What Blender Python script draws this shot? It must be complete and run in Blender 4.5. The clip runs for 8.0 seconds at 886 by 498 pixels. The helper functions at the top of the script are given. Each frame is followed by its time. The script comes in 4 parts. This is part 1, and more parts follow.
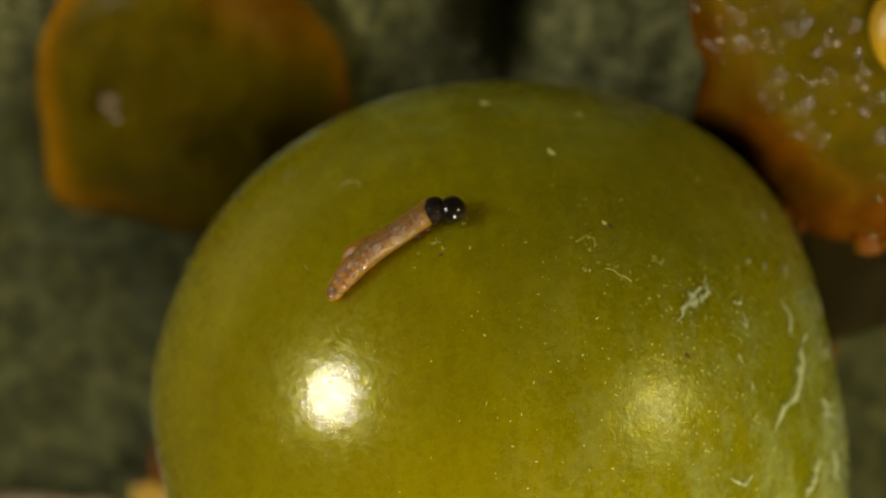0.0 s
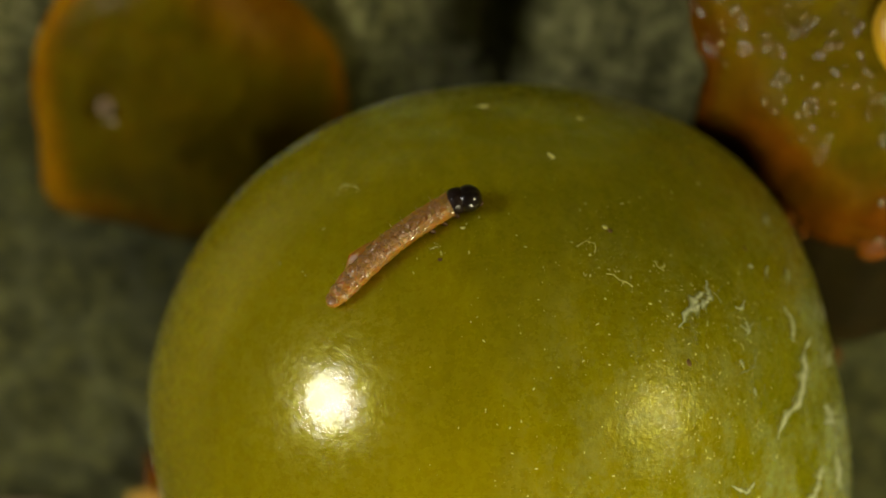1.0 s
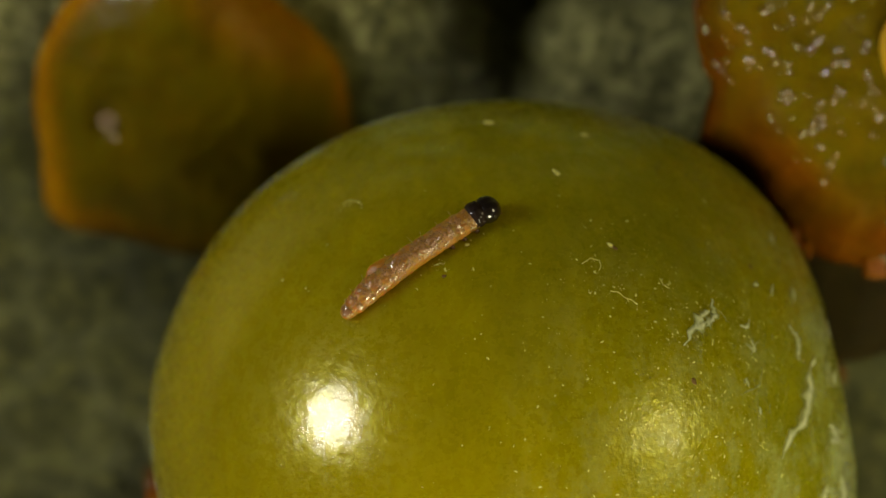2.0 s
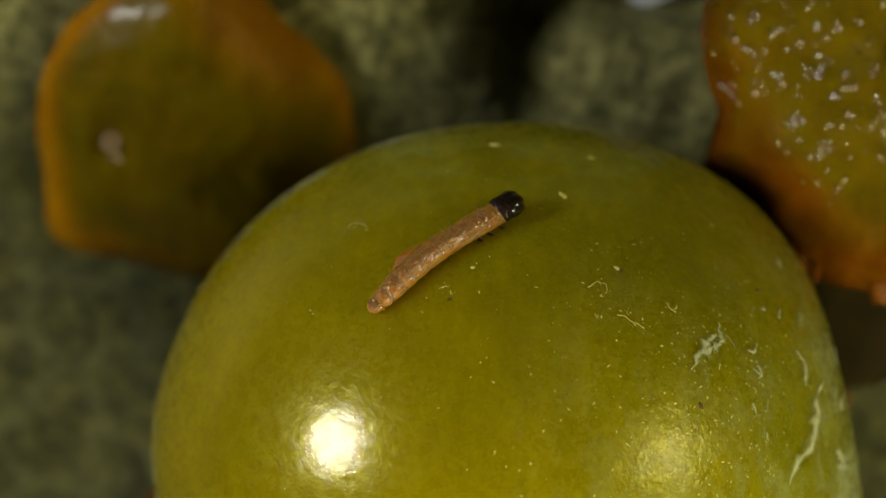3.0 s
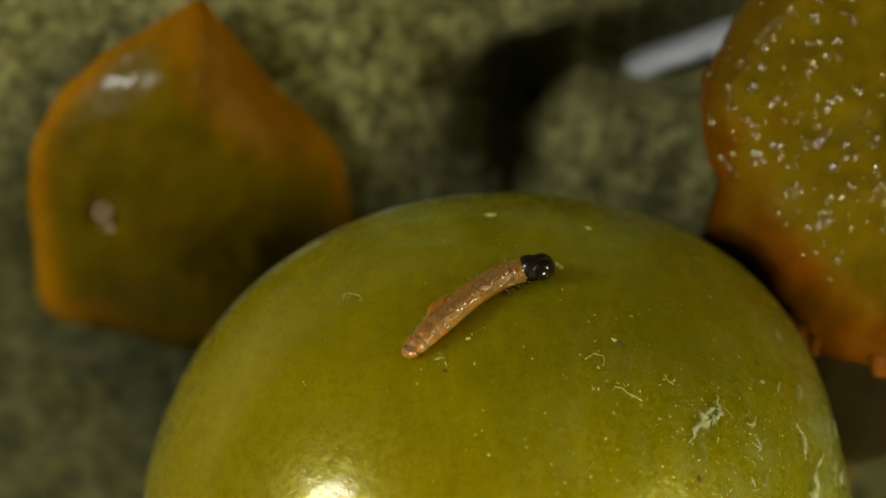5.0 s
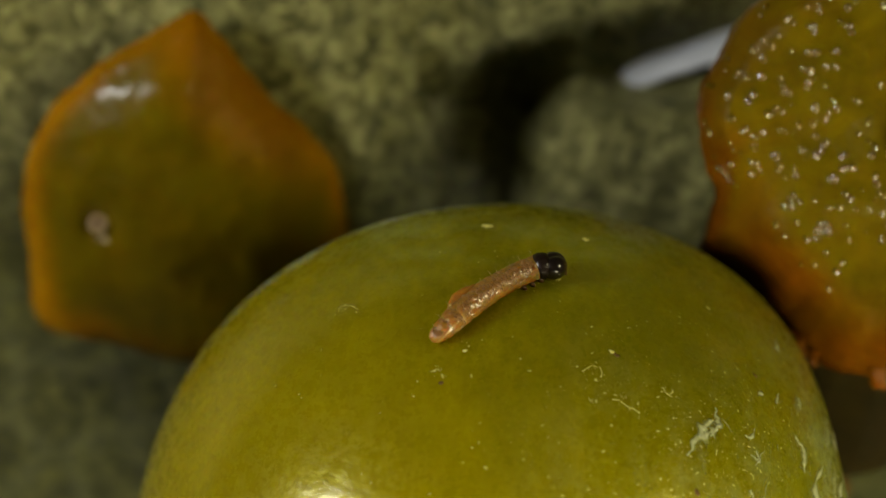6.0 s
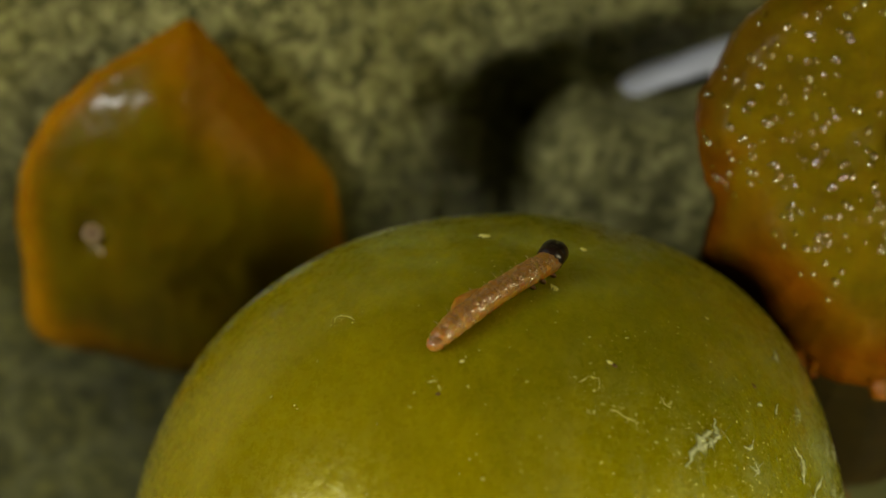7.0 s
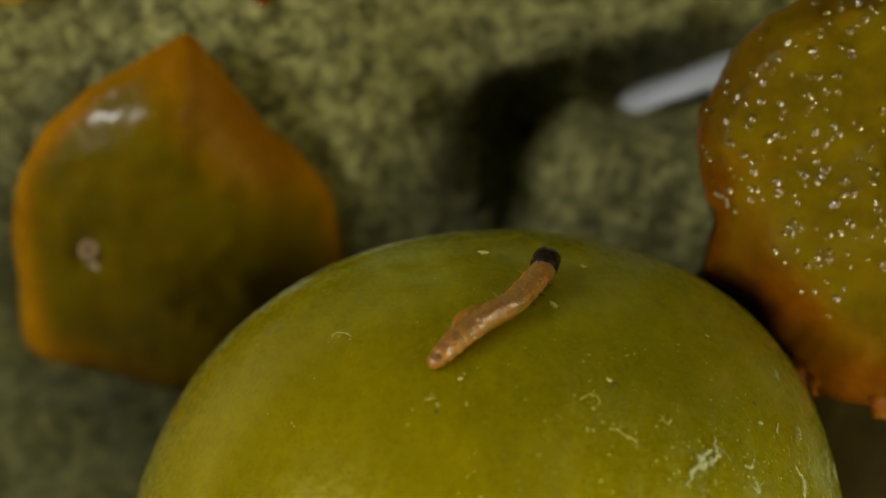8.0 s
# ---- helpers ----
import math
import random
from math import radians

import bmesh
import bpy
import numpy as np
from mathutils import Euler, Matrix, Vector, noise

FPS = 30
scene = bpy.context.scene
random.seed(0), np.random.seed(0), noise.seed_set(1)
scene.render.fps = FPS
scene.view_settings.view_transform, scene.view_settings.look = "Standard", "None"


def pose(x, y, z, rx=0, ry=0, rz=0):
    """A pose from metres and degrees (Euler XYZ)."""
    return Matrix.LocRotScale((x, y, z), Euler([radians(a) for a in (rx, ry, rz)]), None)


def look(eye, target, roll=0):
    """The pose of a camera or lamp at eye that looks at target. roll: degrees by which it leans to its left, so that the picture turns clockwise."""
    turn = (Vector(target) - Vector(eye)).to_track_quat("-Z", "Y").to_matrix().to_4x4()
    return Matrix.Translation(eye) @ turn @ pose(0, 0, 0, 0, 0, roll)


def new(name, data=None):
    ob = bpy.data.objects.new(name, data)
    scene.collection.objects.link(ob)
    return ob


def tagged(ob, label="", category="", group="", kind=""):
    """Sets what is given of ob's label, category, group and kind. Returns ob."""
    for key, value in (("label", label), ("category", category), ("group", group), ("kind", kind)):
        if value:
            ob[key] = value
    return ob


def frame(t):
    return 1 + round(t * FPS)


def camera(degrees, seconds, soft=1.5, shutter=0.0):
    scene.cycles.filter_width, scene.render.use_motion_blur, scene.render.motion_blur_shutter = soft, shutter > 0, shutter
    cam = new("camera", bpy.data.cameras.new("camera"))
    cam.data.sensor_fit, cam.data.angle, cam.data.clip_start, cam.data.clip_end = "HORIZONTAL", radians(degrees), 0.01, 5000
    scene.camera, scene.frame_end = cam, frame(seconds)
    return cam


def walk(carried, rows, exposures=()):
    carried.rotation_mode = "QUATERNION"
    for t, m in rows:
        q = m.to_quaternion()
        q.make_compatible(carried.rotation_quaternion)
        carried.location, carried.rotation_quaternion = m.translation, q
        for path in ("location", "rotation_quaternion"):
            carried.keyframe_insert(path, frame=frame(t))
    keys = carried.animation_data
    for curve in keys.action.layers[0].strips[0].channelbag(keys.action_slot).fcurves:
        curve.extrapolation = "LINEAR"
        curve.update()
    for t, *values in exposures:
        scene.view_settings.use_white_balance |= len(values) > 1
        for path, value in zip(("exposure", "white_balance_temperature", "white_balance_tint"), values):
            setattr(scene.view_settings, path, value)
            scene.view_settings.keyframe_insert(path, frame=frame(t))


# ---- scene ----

MM = 0.001                      # the models below are written in millimetres

# ---------------------------------------------------------------- camera
cam = camera(14.368, 8.0, soft=1.4)
cam.data.dof.use_dof = True
cam.data.dof.focus_distance = 53.75 * MM
cam.data.dof.aperture_fstop = 90.0
PATH = [
    (0, -0.953, 3.058, 66.000, 0.000, 0.000, 0.000),
    (0.5, -0.973, 3.054, 65.729, 0.016, -0.019, 0.024),
    (1, -0.971, 3.047, 65.415, 0.092, -0.037, 0.008),
    (1.5, -1.007, 3.034, 65.258, 0.231, -0.056, 0.135),
    (3, -1.187, 2.984, 64.754, 0.801, -0.112, 0.538),
    (3.5, -1.212, 2.959, 64.604, 1.108, -0.131, 0.654),
    (4, -1.210, 2.921, 64.490, 1.538, -0.150, 0.697),
    (4.5, -1.196, 2.886, 64.263, 1.862, -0.169, 0.703),
    (6, -1.160, 2.866, 63.739, 2.293, -0.225, 0.657),
    (6.5, -1.172, 2.868, 63.524, 2.308, -0.244, 0.669),
    (7, -1.146, 2.860, 63.367, 2.478, -0.263, 0.621),
    (7.5, -1.145, 2.833, 63.122, 2.724, -0.281, 0.707),
    (8, -1.149, 2.828, 62.918, 2.800, -0.300, 0.753),
]
walk(cam, [(t, pose(x * MM, y * MM, z * MM, rx, ry, rz)) for t, x, y, z, rx, ry, rz in PATH],
     exposures=[(0, -0.36), (1.5, -0.35), (3, -0.29), (4.5, -0.19), (6, -0.12), (8, -0.09)])

# ---------------------------------------------------------------- light
world = bpy.data.worlds.new("world")
world.use_nodes = True
world.node_tree.nodes["Background"].inputs[0].default_value = (0.5, 0.55, 0.6, 1)
world.node_tree.nodes["Background"].inputs[1].default_value = 0.05
scene.world = world
scene.view_settings.exposure = 0.0


def round_lamp(name, way, distance, size, watts, colour):
    """A round lamp aimed at the fruit: the heads on the bench and the added fill."""
    data = bpy.data.lights.new(name, "AREA")
    data.shape, data.size, data.energy, data.color = "DISK", size * MM, watts, colour
    eye = Vector(way).normalized() * distance * MM + Vector((0, 0, 6 * MM))
    ob = new(name, data)
    ob.matrix_world = look(eye, (0, 0, 6 * MM))
    return ob


round_lamp("bench_lamp_left", (-0.800, 0.200, 0.552), 82, 21, 0.0420, (1.0, 0.975, 0.92))
round_lamp("bench_lamp_right", (0.738, 0.110, 0.660), 93, 23, 0.0305, (1.0, 0.92, 0.52))
# unseen fill, added to brighten the lower side of the berry
round_lamp("added_fill_front", (0.32, -0.80, 0.50), 93, 27, 0.0920, (1.0, 0.935, 0.58))


# ---------------------------------------------------------------- materials
def mat(name):
    m = bpy.data.materials.new(name)
    m.use_nodes = True
    nt = m.node_tree
    return m, nt, nt.nodes["Principled BSDF"]


def node(nt, kind, **values):
    n = nt.nodes.new(kind)
    for key, value in values.items():
        key = key.replace("_", " ")
        if isinstance(value, bpy.types.NodeSocket):
            nt.links.new(value, n.inputs[key])
        else:
            n.inputs[key].default_value = value
    return n


def coords(nt, scale=(1, 1, 1)):
    tc = nt.nodes.new("ShaderNodeTexCoord")
    return node(nt, "ShaderNodeMapping", Vector=tc.outputs["Object"], Scale=scale).outputs[0]


def noise_tex(nt, where, size, detail=4.0, rough=0.55, twist=0.0):
    """Noise with features of about size millimetres."""
    return node(nt, "ShaderNodeTexNoise", Vector=where, Scale=1000.0 / size, Detail=detail, Roughness=rough, Distortion=twist).outputs[0]


def ramp(nt, fac, stops):
    n = nt.nodes.new("ShaderNodeValToRGB")
    nt.links.new(fac, n.inputs[0])
    e = n.color_ramp.elements
    while len(e) < len(stops):
        e.new(0.5)
    for item, (at, c) in zip(e, stops):
        item.position = at
        item.color = (*c, 1) if isinstance(c, tuple) else (c, c, c, 1)
    return n.outputs[0]


def mix(nt, fac, a, b, how="MIX"):
    n = nt.nodes.new("ShaderNodeMix")
    n.data_type, n.blend_type = "RGBA", how
    for sock, value in ((n.inputs[0], fac), (n.inputs[6], a), (n.inputs[7], b)):
        if isinstance(value, bpy.types.NodeSocket):
            nt.links.new(value, sock)
        else:
            sock.default_value = (*value, 1) if isinstance(value, tuple) else value
    return n.outputs[2]


def maths(nt, how, a, b=0.0):
    n = nt.nodes.new("ShaderNodeMath")
    n.operation, n.use_clamp = how, how in ("MULTIPLY", "ADD", "SUBTRACT")
    for sock, value in ((n.inputs[0], a), (n.inputs[1], b)):
        if isinstance(value, bpy.types.NodeSocket):
            nt.links.new(value, sock)
        else:
            sock.default_value = value
    return n.outputs[0]


def bump(nt, p, height, depth, strength=1.0, under=None):
    n = node(nt, "ShaderNodeBump", Height=height, Distance=depth * MM, Strength=strength)
    if under is not None:
        nt.links.new(under, n.inputs["Normal"])
    nt.links.new(n.outputs[0], p.inputs["Normal"])
    return n.outputs[0]


def setp(p, **values):
    for key, value in values.items():
        p.inputs[key.replace("_", " ")].default_value = value


def flesh_light(p, weight, radius, size):
    setp(p, Subsurface_Weight=weight, Subsurface_Radius=radius, Subsurface_Scale=size * MM)


def berry_skin():
    m, nt, p = mat("berry_skin")
    at = coords(nt)
    streak = coords(nt, (1.2, 0.35, 0.8))
    big = noise_tex(nt, at, 5.0, 3)
    mid = noise_tex(nt, streak, 0.55, 6, 0.65)
    fine = noise_tex(nt, at, 0.10, 4, 0.6)
    base = ramp(nt, big, [(0.30, (0.216, 0.187, 0.0002)), (0.70, (0.350, 0.280, 0.0002))])
    # riper and more golden on one side; pale waxy mottling over the other flank
    tc = nt.nodes.new("ShaderNodeTexCoord")
    xyz = node(nt, "ShaderNodeSeparateXYZ", Vector=tc.outputs["Object"])
    ripe = node(nt, "ShaderNodeMapRange", Value=xyz.outputs[0], To_Max=0.65)
    ripe.inputs[1].default_value, ripe.inputs[2].default_value = 2.0 * MM, -4.5 * MM
    base = mix(nt, ripe.outputs[0], base, (0.310, 0.250, 0.0003))
    # shade painted into the skin, deeper towards the far shoulder
    shoulder_shade = node(nt, "ShaderNodeMapRange", Value=xyz.outputs[1], To_Max=0.75)
    shoulder_shade.inputs[1].default_value, shoulder_shade.inputs[2].default_value = 2.6 * MM, 5.5 * MM
    base = mix(nt, shoulder_shade.outputs[0], base, (0.130, 0.127, 0.0002))
    flank = node(nt, "ShaderNodeMapRange", Value=xyz.outputs[0])
    flank.inputs[1].default_value, flank.inputs[2].default_value = -0.5 * MM, 5.0 * MM
    low = node(nt, "ShaderNodeMapRange", Value=xyz.outputs[1])
    low.inputs[1].default_value, low.inputs[2].default_value = 4.5 * MM, -0.5 * MM
    wax_at = maths(nt, "MULTIPLY", flank.outputs[0], low.outputs[0])
    base = mix(nt, maths(nt, "MULTIPLY", flank.outputs[0], 0.6), base, (0.205, 0.222, 0.0004))
    wax = maths(nt, "MULTIPLY", ramp(nt, noise_tex(nt, coords(nt, (1.0, 0.6, 0.8)), 0.8, 8, 0.8), [(0.46, 0.0), (0.60, 1.0)]), wax_at)
    mott = ramp(nt, mid, [(0.45, 0.0), (0.72, 0.38)])
    base = mix(nt, mott, base, (0.42, 0.35, 0.0006))
    base = mix(nt, maths(nt, "MULTIPLY", wax, 0.75), base, (0.39, 0.43, 0.15))
    crown = node(nt, "ShaderNodeMapRange", Value=xyz.outputs[1])
    crown.inputs[1].default_value, crown.inputs[2].default_value = 4.2 * MM, 5.4 * MM
    dusty = maths(nt, "MULTIPLY", crown.outputs[0], ramp(nt, noise_tex(nt, coords(nt, (0.35, 1.3, 0.6)), 0.9, 5, 0.65), [(0.42, 0.0), (0.62, 0.60)]))
    base = mix(nt, dusty, base, (0.30, 0.33, 0.05))
    # a frosted film of wax along the shoulder and low on one side
    film = nt.nodes.new("ShaderNodeAttribute")
    film.attribute_name = "dry"
    frost = maths(nt, "MULTIPLY", film.outputs["Fac"], ramp(nt, noise_tex(nt, at, 0.5, 5, 0.7), [(0.38, 0.10), (0.58, 1.0)]))
    base = mix(nt, frost, base, (0.52, 0.57, 0.33))
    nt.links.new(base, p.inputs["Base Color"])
    flesh_light(p, 0.97, (1.0, 0.80, 0.06), 2.6)
    p.subsurface_method = "RANDOM_WALK"
    nt.links.new(node(nt, "ShaderNodeMapRange", Value=ramp(nt, noise_tex(nt, at, 0.22, 6, 0.75), [(0.38, 0.0), (0.62, 1.0)]), To_Min=0.20, To_Max=0.37).outputs[0], p.inputs["Roughness"])
    setp(p, IOR=1.45, Specular_IOR_Level=0.5, Specular_Tint=(1.0, 0.96, 0.14, 1.0), Coat_IOR=1.45)
    nt.links.new(node(nt, "ShaderNodeMapRange", Value=ramp(nt, noise_tex(nt, at, 0.25, 4, 0.7), [(0.40, 0.0), (0.62, 1.0)]), To_Min=0.05, To_Max=0.20).outputs[0], p.inputs["Coat Roughness"])
    gloss = node(nt, "ShaderNodeMapRange", Value=wax_at, From_Max=0.35, To_Min=0.75, To_Max=0.05).outputs[0]
    gloss = maths(nt, "ADD", gloss, maths(nt, "MULTIPLY", ramp(nt, noise_tex(nt, at, 0.6, 6, 0.7), [(0.44, 0.0), (0.58, 1.0)]), wax_at))
    back = node(nt, "ShaderNodeMapRange", Value=xyz.outputs[1], To_Min=1.0, To_Max=0.0)
    back.inputs[1].default_value, back.inputs[2].default_value = 3.6 * MM, 5.0 * MM
    nt.links.new(maths(nt, "MULTIPLY", gloss, back.outputs[0]), p.inputs["Coat Weight"])
    dull = node(nt, "ShaderNodeMapRange", Value=back.outputs[0], To_Min=0.25, To_Max=1.0).outputs[0]
    nt.links.new(maths(nt, "MULTIPLY", ramp(nt, noise_tex(nt, at, 0.16, 6, 0.75), [(0.40, 0.30), (0.60, 1.0)]), dull), p.inputs["Specular IOR Level"])
    low_b = bump(nt, p, noise_tex(nt, at, 0.9, 3), 0.03, 0.4)
    worn = node(nt, "ShaderNodeMapRange", Value=wax_at, From_Max=0.4, To_Min=0.30, To_Max=1.0).outputs[0]
    coat_b = bump(nt, p, maths(nt, "MULTIPLY", fine, worn), 0.014, 0.8, low_b)
    nt.links.new(coat_b, p.inputs["Coat Normal"])
    mid_b = bump(nt, p, maths(nt, "MULTIPLY", noise_tex(nt, at, 0.20, 2, 0.6), worn), 0.018, 0.8, low_b)
    bump(nt, p, maths(nt, "MULTIPLY", noise_tex(nt, at, 0.065, 2, 0.6), worn), 0.010, 0.9, mid_b)
    return m


def plain(name, dark, light, size, rough, depth=0.02, sss=0.0, radius=(1, 0.5, 0.2), sss_size=0.4, coat=0.0, coat_rough=0.1, low=0.3, high=0.7, coat_ior=1.5, spec=0.5):
    """Two tones of noise with relief; enough for the small things."""
    m, nt, p = mat(name)
    at = coords(nt)
    a = noise_tex(nt, at, size, 5, 0.6)
    b = noise_tex(nt, at, size * 0.17, 4, 0.6)
    fac = maths(nt, "ADD", maths(nt, "MULTIPLY", a, 0.72), maths(nt, "MULTIPLY", b, 0.28))
    nt.links.new(ramp(nt, fac, [(low, dark), (high, light)]), p.inputs["Base Color"])
    nt.links.new(node(nt, "ShaderNodeMapRange", Value=b, To_Min=rough * 0.8, To_Max=min(1, rough * 1.25)).outputs[0], p.inputs["Roughness"])
    if sss:
        flesh_light(p, sss, radius, sss_size)
    setp(p, Coat_Weight=coat, Coat_Roughness=coat_rough, Coat_IOR=coat_ior, Specular_IOR_Level=spec)
    bump(nt, p, b, depth, 0.7)
    return m


def leaf_blade():
    m, nt, p = mat("leaf_blade")
    at = coords(nt)
    felt = noise_tex(nt, at, 0.36, 6, 0.84, 0.5)
    patch = noise_tex(nt, at, 2.6, 3)
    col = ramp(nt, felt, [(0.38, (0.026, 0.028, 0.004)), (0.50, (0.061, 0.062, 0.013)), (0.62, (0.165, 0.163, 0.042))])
    col = mix(nt, 0.55, col, ramp(nt, patch, [(0.3, (0.62, 0.66, 0.52)), (0.7, (1.0, 0.97, 0.92))]), "MULTIPLY")
    web = nt.nodes.new("ShaderNodeTexVoronoi")
    web.feature = "DISTANCE_TO_EDGE"
    warp = node(nt, "ShaderNodeTexNoise", Vector=at, Scale=900.0, Detail=2.0)
    shift = nt.nodes.new("ShaderNodeVectorMath")
    shift.operation = "MULTIPLY_ADD"
    nt.links.new(warp.outputs["Color"], shift.inputs[0])
    shift.inputs[1].default_value = (0.0009, 0.0009, 0.0009)
    nt.links.new(at, shift.inputs[2])
    nt.links.new(shift.outputs[0], web.inputs["Vector"])
    web.inputs["Scale"].default_value = 620.0
    vein = ramp(nt, web.outputs["Distance"], [(0.0, 0.30), (0.16, 0.0)])
    col = mix(nt, vein, col, (0.17, 0.175, 0.075))
    # stronger light on the leaf's back, put into its colour
    lit_attr = nt.nodes.new("ShaderNodeAttribute")
    lit_attr.attribute_name = "dry"
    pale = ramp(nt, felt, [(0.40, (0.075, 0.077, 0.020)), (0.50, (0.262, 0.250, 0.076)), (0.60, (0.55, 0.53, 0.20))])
    col = mix(nt, lit_attr.outputs["Fac"], col, pale)
    nt.links.new(col, p.inputs["Base Color"])
    setp(p, Roughness=0.62, Specular_IOR_Level=0.35)
    flesh_light(p, 0.12, (0.4, 0.6, 0.2), 0.25)
    under = bump(nt, p, felt, 0.16, 0.9)
    bump(nt, p, vein, 0.05, 0.3, under)
    return m


def dried_skin():
    """Skin that goes from olive to amber where the attribute 'dry' says that it has dried."""
    m, nt, p = mat("dried_skin")
    at = coords(nt)
    dry = nt.nodes.new("ShaderNodeAttribute")
    dry.attribute_name = "dry"
    a = noise_tex(nt, at, 1.3, 5, 0.6)
    olive = ramp(nt, a, [(0.3, (0.098, 0.068, 0.0004)), (0.7, (0.180, 0.128, 0.0008))])
    amber = ramp(nt, a, [(0.3, (0.25, 0.100, 0.0006)), (0.7, (0.42, 0.180, 0.001))])
    wob = maths(nt, "ADD", dry.outputs["Fac"], maths(nt, "MULTIPLY", maths(nt, "SUBTRACT", noise_tex(nt, at, 0.7, 4), 0.45), 0.5))
    nt.links.new(mix(nt, wob, olive, amber), p.inputs["Base Color"])
    flesh_light(p, 0.45, (1.0, 0.45, 0.05), 0.7)
    nt.links.new(node(nt, "ShaderNodeMapRange", Value=noise_tex(nt, at, 0.4, 4), To_Min=0.34, To_Max=0.5).outputs[0], p.inputs["Roughness"])
    # the coat fades out to one side, to keep glare off the facet
    tc = nt.nodes.new("ShaderNodeTexCoord")
    side = node(nt, "ShaderNodeMapRange", Value=node(nt, "ShaderNodeSeparateXYZ", Vector=tc.outputs["Object"]).outputs[0], To_Min=0.55, To_Max=0.0)
    side.inputs[1].default_value, side.inputs[2].default_value = -0.5 * MM, 0.3 * MM
    coat_side = side.outputs[0]
    setp(p, Specular_IOR_Level=0.04, Coat_Roughness=0.25)
    nt.links.new(maths(nt, "MULTIPLY", maths(nt, "SUBTRACT", 1.0, wob), coat_side), p.inputs["Coat Weight"])
    low_b = bump(nt, p, noise_tex(nt, at, 0.9, 4), 0.016, 0.5)
    bump(nt, p, noise_tex(nt, at, 0.12, 3), 0.012, 0.5, low_b)
    return m


def wet_flesh():
    m, nt, p = mat("wet_flesh")
    at = coords(nt)
    dry = nt.nodes.new("ShaderNodeAttribute")
    dry.attribute_name = "dry"
    a = noise_tex(nt, at, 1.0, 5, 0.6)
    olive = ramp(nt, a, [(0.3, (0.086, 0.060, 0.0003)), (0.7, (0.168, 0.116, 0.0005))])
    amber = ramp(nt, a, [(0.3, (0.092, 0.026, 0.0004)), (0.7, (0.205, 0.064, 0.0010))])
    wob = maths(nt, "ADD", dry.outputs["Fac"], maths(nt, "MULTIPLY", maths(nt, "SUBTRACT", noise_tex(nt, at, 0.8, 4), 0.45), 0.7))
    nt.links.new(mix(nt, wob, olive, amber), p.inputs["Base Color"])
    flesh_light(p, 0.4, (1.0, 0.5, 0.05), 0.6)
    setp(p, Roughness=0.45, Specular_IOR_Level=0.05, Coat_Roughness=0.16, Coat_IOR=1.4)
    moist = maths(nt, "SUBTRACT", 1.0, maths(nt, "MULTIPLY", dry.outputs["Fac"], 0.6))
    nt.links.new(maths(nt, "MULTIPLY", moist, ramp(nt, noise_tex(nt, at, 0.9, 3), [(0.36, 0.0), (0.54, 0.05)])), p.inputs["Coat Weight"])
    lumps = noise_tex(nt, at, 0.17, 1, 0.4)
    grain = bump(nt, p, lumps, 0.018, 0.8)
    nt.links.new(grain, p.inputs["Coat Normal"])
    return m


def scar_tissue():
    """Cream cork that thins to the green of the skin at its edge."""
    m, nt, p = mat("scar_tissue")
    at = coords(nt)
    thick = nt.nodes.new("ShaderNodeAttribute")
    thick.attribute_name = "dry"
    cream = ramp(nt, noise_tex(nt, at, 0.12, 4), [(0.3, (0.38, 0.41, 0.20)), (0.7, (0.72, 0.72, 0.46))])
    fac = ramp(nt, maths(nt, "ADD", maths(nt, "MULTIPLY", thick.outputs["Fac"], 0.8), maths(nt, "MULTIPLY", noise_tex(nt, at, 0.07, 3), 0.3)), [(0.28, 0.0), (0.85, 1.0)])
    nt.links.new(mix(nt, fac, (0.36, 0.39, 0.08), cream), p.inputs["Base Color"])
    nt.links.new(ramp(nt, fac, [(0.08, 0.0), (0.75, 1.0)]), p.inputs["Alpha"])
    setp(p, Roughness=0.42)
    flesh_light(p, 0.3, (1, 0.9, 0.4), 0.15)
    bump(nt, p, noise_tex(nt, at, 0.06, 3), 0.01, 0.6)
    return m


